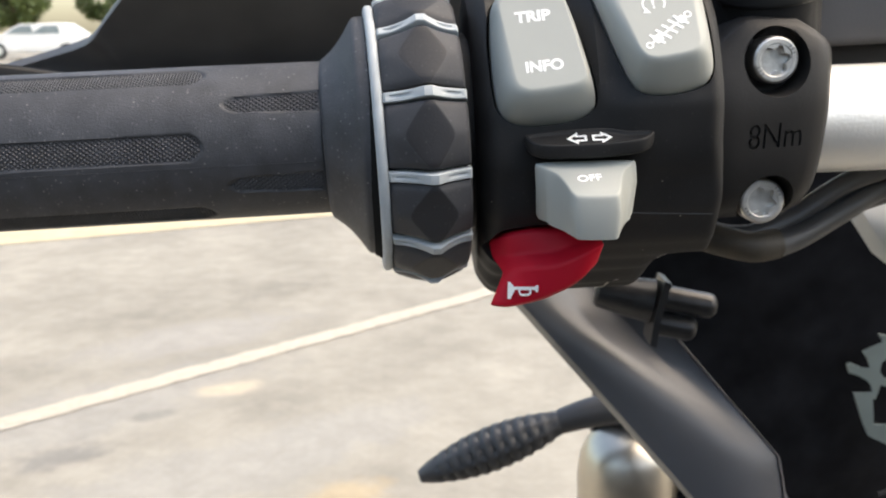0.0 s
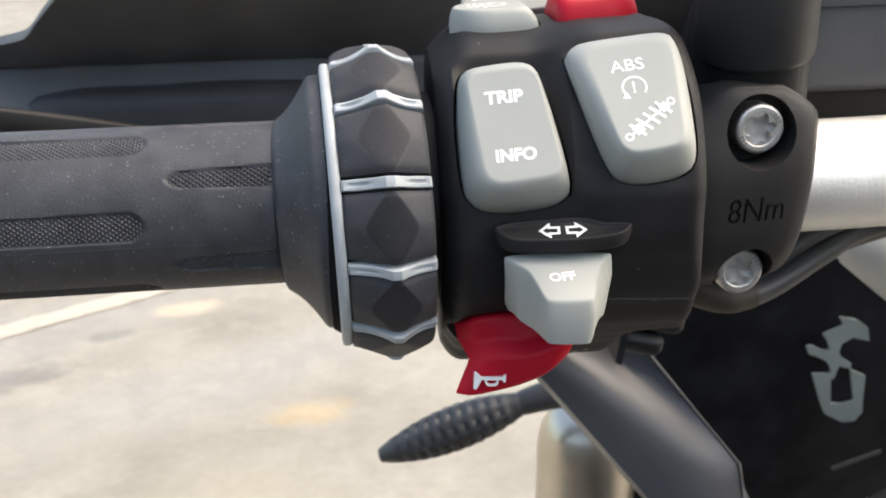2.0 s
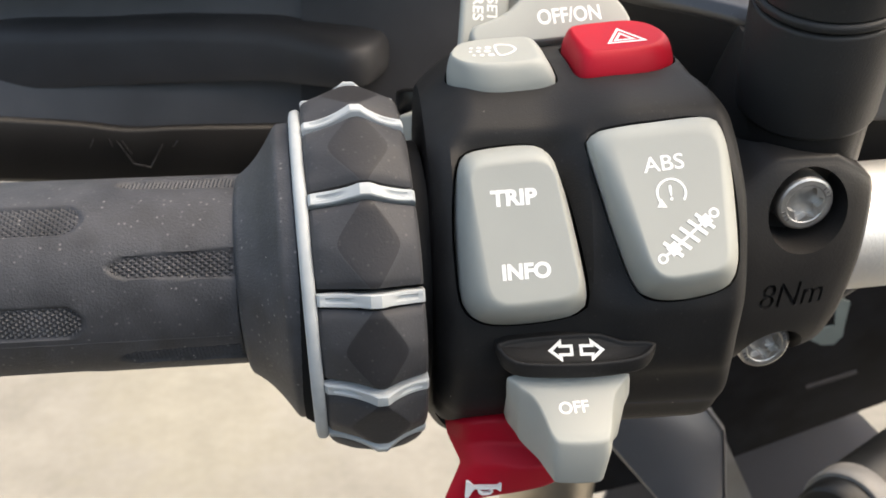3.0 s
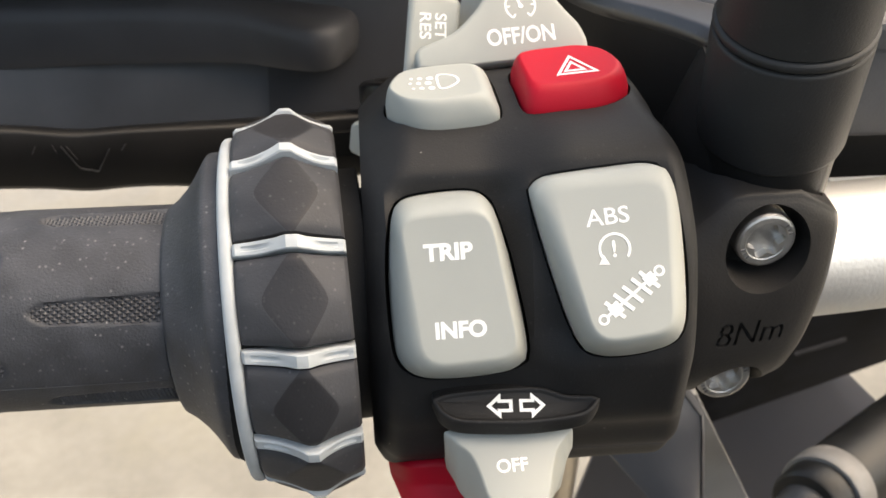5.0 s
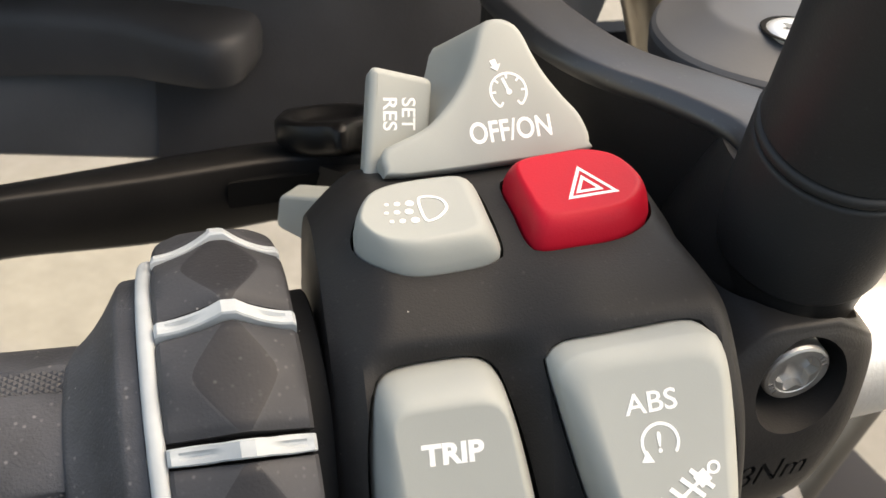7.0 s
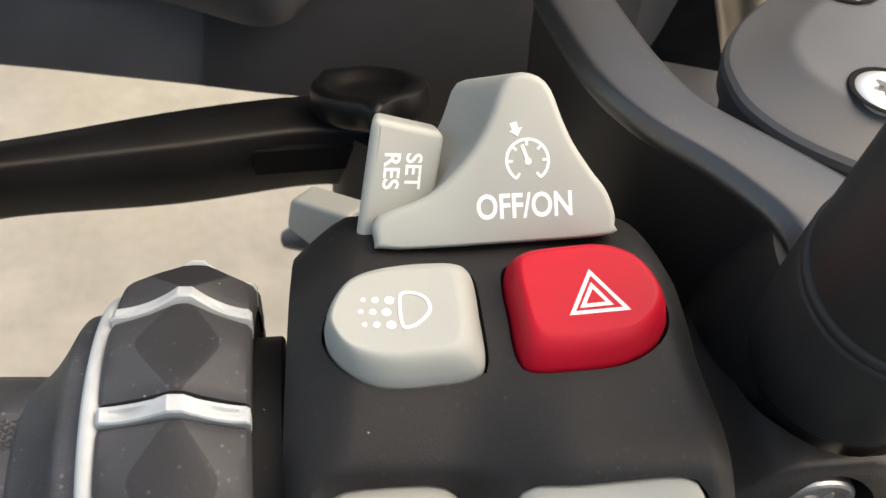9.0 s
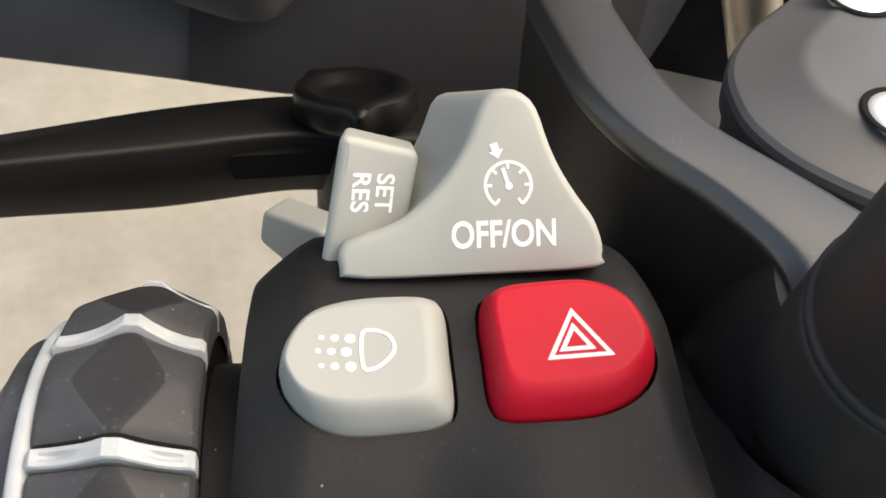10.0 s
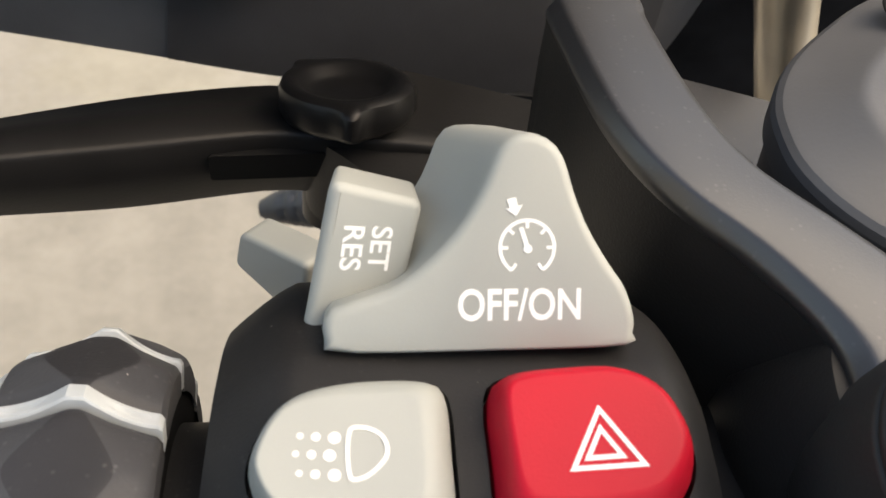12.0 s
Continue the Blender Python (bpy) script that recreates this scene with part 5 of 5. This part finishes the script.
for k in range(17):
    t = -0.2 + 1.75 * k / 16
    l = Vector((0.0274, 0.334, 1.0324)).lerp(Vector((0.086, 0.324, 0.967)), t)
    r = Vector((0.0769, 0.3434, 1.0309)).lerp(Vector((0.1196, 0.3294, 0.9806)), min(t / 0.9, 1.0))
    if t > 0.9:
        r = r + (t - 0.9) * Vector((0.010, -0.003, -0.07))
    row = []
    for s in (0, 0.03, 0.15, 0.3, 0.45, 0.6, 0.75, 0.88, 0.96, 1.0):
        # the upper inner half is folded in along a diagonal
        inner = ease(s - 0.25 - 0.75 * max(0.0, t) / 0.9, -0.25, 0.6)
        row.append(l.lerp(r, s) + Vector((0.0, -0.004, 0.003)) * math.sin(math.pi * s) + Vector((0.0, 0.018, -0.010)) * inner * math.sin(math.pi * min(1, s)) + (Vector((0.0005, 0.006, -0.003)) if s in (0, 1.0) else Vector()))
    fold.append(row)


def sheet(rows, thick):
    bm = bmesh.new()
    front = [[bm.verts.new(p) for p in r] for r in rows]
    back = [[bm.verts.new(Vector(p) + Vector(thick)) for p in r] for r in rows]
    n, m = len(rows), len(rows[0])
    for i in range(n - 1):
        for j in range(m - 1):
            bm.faces.new((front[i][j], front[i][j + 1], front[i + 1][j + 1], front[i + 1][j]))
            bm.faces.new((back[i][j], back[i + 1][j], back[i + 1][j + 1], back[i][j + 1]))
    for i in range(n - 1):
        bm.faces.new((front[i][0], front[i + 1][0], back[i + 1][0], back[i][0]))
        bm.faces.new((front[i][-1], back[i][-1], back[i + 1][-1], front[i + 1][-1]))
    for j in range(m - 1):
        bm.faces.new((front[0][j], back[0][j], back[0][j + 1], front[0][j + 1]))
        bm.faces.new((front[-1][j], front[-1][j + 1], back[-1][j + 1], back[-1][j]))
    return bm


part("panel", sheet([r[:9] for r in fold], (0.002, 0.006, -0.002)), FAIRING, fairing, angle=40)
part("folded_edge", sheet([[r[8] + Vector((0.0004, -0.0004, 0.0004)), r[9], r[9] + Vector((0.001, 0.008, -0.003))] for r in fold], (0.002, 0.004, -0.002)), FAIRING, fairing, angle=60)

GREYSTRIP = material("grey_strip", (0.05, 0.05, 0.055), 0.5, blotch=0.2, blotch_size=0.006)
cowl = thing("inner_cowl", "black inner cowl with a pale marking", "cowl", Matrix())
cowl_rows = []
for z, y in ((1.075, 0.455), (1.04, 0.462), (0.99, 0.470), (0.93, 0.478), (0.88, 0.488), (0.824, 0.498)):
    cowl_rows.append([(x, y + 0.18 * max(0, x - 0.19) * (0.9 - (z - 0.84) * 2) + (0.02 if x < 0.08 else 0), z + (0.33 * (x - 0.2) if z < 0.86 else 0.1 * (x - 0.2))) for x in (0.075, 0.11, 0.15, 0.19, 0.23, 0.27, 0.32, 0.42)])
part("shell", sheet(cowl_rows, (0, 0.010, 0)), COWL, cowl, angle=30)
DEC = Plane((217, 463, 957), (1, 0.02, 0), (0, -0.12, 1))
mk = Mark(DEC, 0.5, 0.6)
mk.poly([(-16.5, 22.0), (-7.0, 27.0), (-10.0, 31.5), (-1.0, 30.0), (5.5, 25.5), (7.5, 18.0), (-1.0, 20.0), (-6.0, 16.5), (-6.5, 11.5), (-4.0, 8.0), (1.0, 5.0), (1.0, 2.0), (-5.0, 4.0), (-6.5, -4.0), (-8.5, -3.5), (-9.0, 2.5), (-12.0, 6.5), (-17.5, 9.5), (-21.5, 10.5), (-23.5, 15.0), (-21.5, 16.0), (-15.0, 13.0), (-11.5, 13.0), (-13.5, 18.0)])
mk.poly([(-18.0, -0.5), (-8.5, -0.5), (-5.5, -18.0), (0.5, -18.5), (6.0, -16.5), (1.0, 2.0), (9.5, -2.0), (11.0, -17.5), (12.0, -23.5), (9.0, -29.0), (2.5, -29.5), (-7.5, -24.5), (-12.0, -15.5)])
mk.done("marking", DECAL, cowl, "pale grey-green marking")
Mark(DEC, 0.5, 0.6).bar((3.0, -59.0), (27.0, -48.0), 2.0).done("seam_strip", GREYSTRIP, cowl, "short pale grey strip")

signal = thing("turn_signal", "black ribbed turn signal on a rubber stalk", "turn signal", Matrix())


def signal_mesh():
    a, b = Vector((-0.0172, 0.4575, 0.9129)), Vector((0.0559, 0.4531, 0.9457))
    d = (b - a).normalized()
    s = d.cross(Vector((0, 0, 1))).normalized()
    w = s.cross(d)
    L = (b - a).length
    rings = []
    for k in range(41):
        t = k / 40
        r = 0.0108 * math.sin(math.pi * min(1, (t * 0.86 + 0.06))) ** 0.7
        row = []
        for i in range(40):
            groove = k % 3 == 0 and i % 5 != 0 and 0.08 < t < 0.93
            q = r * (0.87 if groove else 1.03)
            row.append(a + d * L * t + s * math.cos(2 * math.pi * i / 40) * q * 1.15 + w * math.sin(2 * math.pi * i / 40) * q)
        rings.append(row)
    return loft(rings)


part("lens_body", signal_mesh(), CABLE, signal, angle=60)
part("stalk", tube([(52.6, 453, 944.4), (69, 452, 950), (100, 453, 955.5)], (6.2, 8.8), 16), CABLE, signal)

fork = thing("front_fork", "satin gold metal front fork with a domed cap", "fork", Matrix())
GOLD = material("satin_gold", (0.58, 0.53, 0.45), 0.36, metal=1.0, blotch=0.1)
part("leg", revolve([(0, 27), (870, 27), (872, 26.6)], (94, 494, 20), (0, 0, 1), (1, 0, 0), 48), GOLD, fork, angle=40)
part("cap", revolve([(872, 27.4), (880, 27.2), (890, 25.6), (898, 22), (904, 16), (907, 8), (907.6, 2)], (94, 494, 20), (0, 0, 1), (1, 0, 0), 48), GOLD, fork, "domed cap", angle=60)

upper = thing("fork_tube", "pale gold metal tube behind the fluid reservoir", "fork tube")
part("tube", revolve([(-32, 6.0), (34, 6.0), (35, 5.2)], (102.2, 117, 4), (-0.5, -0.45, 1), (1, 0, 0), 32), GOLD, upper, angle=40)
part("collar", revolve([(33, 5), (33.2, 8.2), (43, 8.2), (44, 7)], (102.2, 117, 4), (-0.5, -0.45, 1), (1, 0, 0), 32), GUARD, upper, angle=40)

fender = thing("front_fender", "pale grey painted front fender", "fender", Matrix())


def fender_mesh():
    """A domed blade that widens downwards from under the cowl."""
    rows = []
    for i in range(15):
        z = 0.90 - 0.45 * i / 14
        left, right = 0.16 - 0.05 * i / 14, 0.222 + (0.90 - z) * 1.05
        row = []
        for j in range(13):
            t = j / 12
            row.append(Vector((left + (right - left) * t, 0.518 + (0.90 - z) * 0.14 - 0.010 * math.sin(math.pi * t) + (0.004 if j in (0, 12) else 0), z)))
        rows.append(row)
    return sheet(rows, (0, 0.004, -0.002))


LILAC = material("pale_grey_paint", (0.066, 0.068, 0.082), 0.4, blotch=0.06, blotch_size=0.1)
part("blade", fender_mesh(), LILAC, fender, angle=60)
VANE = material("pale_vane_plastic", (0.26, 0.26, 0.255), 0.45, blotch=0.1)
deflector = thing("side_deflector", "pale grey air deflector beside the fairing", "deflector", Matrix())
part("vane", sheet([[(0.1285, 0.366, 0.958), (0.131, 0.368, 0.957)], [(0.131, 0.372, 0.93), (0.148, 0.376, 0.926)], [(0.146, 0.384, 0.88), (0.176, 0.39, 0.875)], [(0.18, 0.40, 0.78), (0.23, 0.41, 0.78)]], (0, 0.006, 0)), VANE, deflector, angle=60)
BLUE = material("blue_plastic", (0.12, 0.22, 0.42), 0.4, blotch=0.1)
part("insert", sheet([[(0.150, 0.405, 0.84), (0.185, 0.41, 0.835)], [(0.175, 0.412, 0.78), (0.20, 0.418, 0.77)]], (0, 0.005, 0)), BLUE, deflector, "blue insert", angle=60)

SLEEVE = material("black_hose_sleeve", (0.012, 0.012, 0.012), 0.38, blotch=0.4, blotch_size=0.02, spec=0.35)
BAND = material("pale_band", (0.22, 0.21, 0.20), 0.5, metal=0.2, blotch=0.15, blotch_size=0.006)
hose = thing("coolant_hose", "black rubber hose with a pale band", "hose", Matrix())
HD = Vector((0.764, 0.635, -0.113)).normalized()
HS = Vector((166, 321, 951))
part("hose_body", revolve([(0, 14), (3, 15.2), (160, 15.2)], HS, HD, (0, 0, 1), 40), SLEEVE, hose, angle=40)
part("hose_band", revolve([(-2, 12), (-2, 15.4), (-1.2, 15.9), (8.2, 15.9), (9, 15.4), (9, 12)], HS, HD, (0, 0, 1), 40), BAND, hose, "pale band round the hose", angle=40)
part("cuff", revolve([(-13, 9), (-12.6, 12.5), (-11, 13.8), (-1.5, 14.0)], HS, HD, (0, 0, 1), 40), SLEEVE, hose, "black rubber cuff", angle=40)
part("elbow", tube([HS - HD * 8, HS - HD * 16 + Vector((0, 0, -4)), HS - HD * 22 + Vector((4, 10, -22)), HS + Vector((0, 22, -70))], 10.5, 20), CABLE, hose)

tank = thing("fuel_tank", "pale grey painted fuel tank side", "tank", Matrix())
part("side", sheet([[(0.140, 0.345, 1.080), (0.18, 0.33, 1.088), (0.30, 0.30, 1.09)], [(0.143, 0.335, 1.070), (0.19, 0.315, 1.07), (0.30, 0.28, 1.075)], [(0.150, 0.33, 1.058), (0.19, 0.31, 1.055), (0.30, 0.27, 1.06)], [(0.168, 0.33, 1.044), (0.20, 0.315, 1.042), (0.30, 0.28, 1.045)]], (0.0, 0.01, -0.004)), TANKW, tank, angle=50)

fitting = thing("hose_fitting", "dull metal hose fitting below the switches", "fitting", Matrix())
DULL = material("dull_metal", (0.034, 0.034, 0.036), 0.34, metal=0.4, grain=0.3, blotch=0.25, blotch_size=0.006)
FA = Vector((0.93, -0.1, -0.16)).normalized()
FC = Vector((70.4, 322, 1038.5))
FB = FA.cross(Vector((0, 1, 0))).normalized()
part("strap", loft([[(FC + FA * a + FB * b + Vector((0, d, 0))) * MM for a, b in ((-1.2, -11), (1.0, -11.5), (0.6, 0), (1.6, 11), (-0.8, 11.5), (-1.6, 0))] for d in (-9.5, 4)]), DULL, fitting, "dull metal strap", angle=40)
part("spigot", revolve([(-21, 4), (-20, 5.4), (-12, 6.6), (-1.4, 7.6)], FC + FB * 2, FA, (0, 0, 1), 32), DULL, fitting, angle=40)
for off, end in ((-5.0, 15), (4.0, 20)):
    part("lobe", revolve([(0.8, 4.4), (end - 3, 4.4), (end - 1.2, 3.9), (end, 2.4), (end + 0.3, 0.8)], FC + FB * off, FA, (0, 0, 1), 28), DULL, fitting, angle=50)
# Rest of the motorcycle, out of view; added to cut light bounced off the ground.
bike = thing("motorcycle_body", "unseen dark grey motorcycle tank and seat, added to block ground light", "motorcycle", Matrix())


def body_mesh():
    """The tank and the seat behind the steering, from its nose back to the tail."""
    rows = []
    for y, half, top, low in ((0.12, 0.10, 0.98, 0.55), (0.05, 0.17, 1.03, 0.45), (-0.08, 0.19, 1.05, 0.40), (-0.22, 0.17, 1.00, 0.38), (-0.36, 0.15, 0.88, 0.36), (-0.55, 0.16, 0.84, 0.40), (-0.78, 0.13, 0.86, 0.55)):
        ring = rounded([(-half * 0.7, low), (half * 0.7, low), (half, (low + top) / 2), (half * 0.75, top), (-half * 0.75, top), (-half, (low + top) / 2)], 0.06, 4)
        rows.append([Vector((0.47 + p.x, y, p.y)) for p in ring])
    return along(rows)


part("tank_shell", body_mesh(), GUARD, bike, angle=50)
part("engine", loft([[Vector((0.47 + p.x, p.y, z)) for p in rounded([(-0.2, -0.35), (0.2, -0.35), (0.18, 0.2), (-0.18, 0.2)], 0.05, 4)] for z in (0.004 + SLOPE * 0.2, 0.03, 0.44, 0.47)]), COWL, bike, "unseen dark engine block", angle=50)
# ---- unseen dark wall, added to block light as a person there would ----
BLOCKER = material("dark_blocker", (0.06, 0.057, 0.054), 0.9, blotch=0.15, blotch_size=0.6, grain=0.4, grain_size=0.01)
bm = bmesh.new()
bmesh.ops.create_cube(bm, size=1, matrix=Matrix.Translation((0.6, -0.9, 0.6)) @ Matrix.Diagonal((8, 0.2, 1.4, 1)))
bmesh.ops.bevel(bm, geom=bm.edges[:], offset=0.02, segments=2, affect="EDGES")
blocker = part("light_blocker", bm, BLOCKER, None)
tagged(blocker, "unseen dark wall added to block light from behind", "wall", kind="structure")

# ---- far side of the parking place ----
CARW = material("white_car_paint", (0.8, 0.8, 0.79), 0.25, blotch=0.03, blotch_size=0.5)
GLASS = material("car_glass", (0.25, 0.30, 0.32), 0.1, blotch=0.05, blotch_size=0.5)
TYRE = material("tyre_rubber", (0.03, 0.03, 0.03), 0.7)
car_m = Matrix.Translation((-18.2, 42, SLOPE * 42)) @ Matrix.Rotation(radians(6), 4, "Z")
car = thing("car", "white parked estate car", "car", car_m)


def car_body():
    side = [(-2.2, 0.35), (-2.25, 0.75), (-2.1, 0.95), (-1.2, 1.02), (-0.5, 1.42), (1.3, 1.48), (1.95, 1.05), (2.2, 0.95), (2.22, 0.4), (2.0, 0.3), (-2.0, 0.28)]
    rings = []
    for y, s in ((-0.88, 0.94), (-0.84, 1), (0.84, 1), (0.88, 0.94)):
        rings.append([Vector((x * s, y, 0.8 + (z - 0.8) * s)) for x, z in side])
    return loft(rings)


part("body", car_body(), CARW, car, angle=30)
for x0, x1 in ((-0.85, 0.05), (0.15, 1.15)):
    part("window", loft([[Vector((x, y, z)) for x, z in ((x0 - 0.15, 1.04), (x1, 1.04), (x1 - 0.05, 1.38), (x0 + 0.35, 1.36))] for y in (-0.9, -0.88)]), GLASS, car, "tinted side window", smooth=False)
for x in (-1.4, 1.4):
    w = part("wheel", revolve([(-100, 180), (-100, 310), (-60, 330), (60, 330), (100, 310), (100, 180)], (x * 1000, -800, 330), (0, 1, 0), (1, 0, 0), 32), TYRE, car)
    part("rim", revolve([(-112, 40), (-108, 190), (-90, 200)], (x * 1000, -800, 330), (0, 1, 0), (1, 0, 0), 24), SILVER, w, "silver rim")

LEAF = material("leaf", (0.075, 0.11, 0.035), 0.6, blotch=0.4, blotch_size=0.8)
BARK = material("bark", (0.12, 0.09, 0.06), 0.9, blotch=0.3, blotch_size=0.1)


def tree(x, y, h, seed):
    rng = random.Random(seed)
    t = thing("tree", "leafy green roadside tree", "tree", Matrix.Translation((x, y, SLOPE * y)), group="roadside trees")
    trunk = tube([(0, 0, -200), (60, 40, h * 250), (-40, 80, h * 480), (30, 20, h * 700)], (190, 60), 10)
    for k in range(6):
        a = k * 1.1
        z = h * (0.2 + 0.05 * k) * 1000
        limb = tube([(20, 20, z), (math.cos(a) * h * 130, math.sin(a) * h * 130, z + h * 90), (math.cos(a) * h * 260, math.sin(a) * h * 260, z + h * 200)], (70, 20), 6)
        me = bpy.data.meshes.new("limb")
        limb.to_mesh(me)
        limb.free()
        trunk.from_mesh(me)
        bpy.data.meshes.remove(me)
    part("trunk", trunk, BARK, t)
    verts, faces = [], []
    clumps = []
    for k in range(26):
        a, e = rng.uniform(0, 6.283), rng.uniform(-0.5, 1.2)
        r = h * rng.uniform(0.18, 0.36)
        clumps.append((Vector((math.cos(a) * math.cos(e) * r, math.sin(a) * math.cos(e) * r, h * 0.36 + math.sin(e) * r * 0.9)), h * rng.uniform(0.07, 0.14)))
    for k in range(4200):
        c, r = rng.choice(clumps)
        d = Vector((rng.gauss(0, 1), rng.gauss(0, 1), rng.gauss(0, 1))).normalized() * r * rng.uniform(0.5, 1.1)
        p = c + d
        s = rng.uniform(0.09, 0.17)
        q = Euler((rng.uniform(0, 6.3), rng.uniform(0, 6.3), rng.uniform(0, 6.3))).to_matrix()
        i = len(verts)
        verts += [p + q @ Vector(v) * s for v in ((-1, -0.4, 0), (0, -0.7, 0.2), (1, -0.3, 0), (1, 0.4, 0.1), (0, 0.7, 0.2), (-1, 0.3, 0))]
        faces += [(i, i + 1, i + 4, i + 5), (i + 1, i + 2, i + 3, i + 4)]
    me = bpy.data.meshes.new("crown")
    me.from_pydata(verts, [], faces)
    me.materials.append(LEAF)
    ob = new("crown", me)
    ob.parent = t
    return t


for x, y, h, seed in ((-38, 66, 7.5, 1), (-33.5, 70, 8.5, 2), (-30, 66, 7, 3), (-25, 72, 8, 4), (-43, 75, 9, 5), (-20.5, 70, 8, 6), (-16, 74, 8, 7)):
    tree(x, y, h, seed)
HEDGE = material("dry_grass", (0.42, 0.36, 0.2), 0.9, blotch=0.3, blotch_size=0.6)
bank = thing("grass_bank", "dry sunlit grass bank behind the parking place", "bank", Matrix(), kind="structure")
part("slope", sheet([[(-120, 55, SLOPE * 55 - 0.1), (40, 60, SLOPE * 60 - 0.1)], [(-120, 60, SLOPE * 60 + 0.8), (40, 66, SLOPE * 66 + 0.8)], [(-120, 90, SLOPE * 90 + 1.0), (40, 96, SLOPE * 96 + 1.0)]], (0, 0, -0.3)), HEDGE, bank)
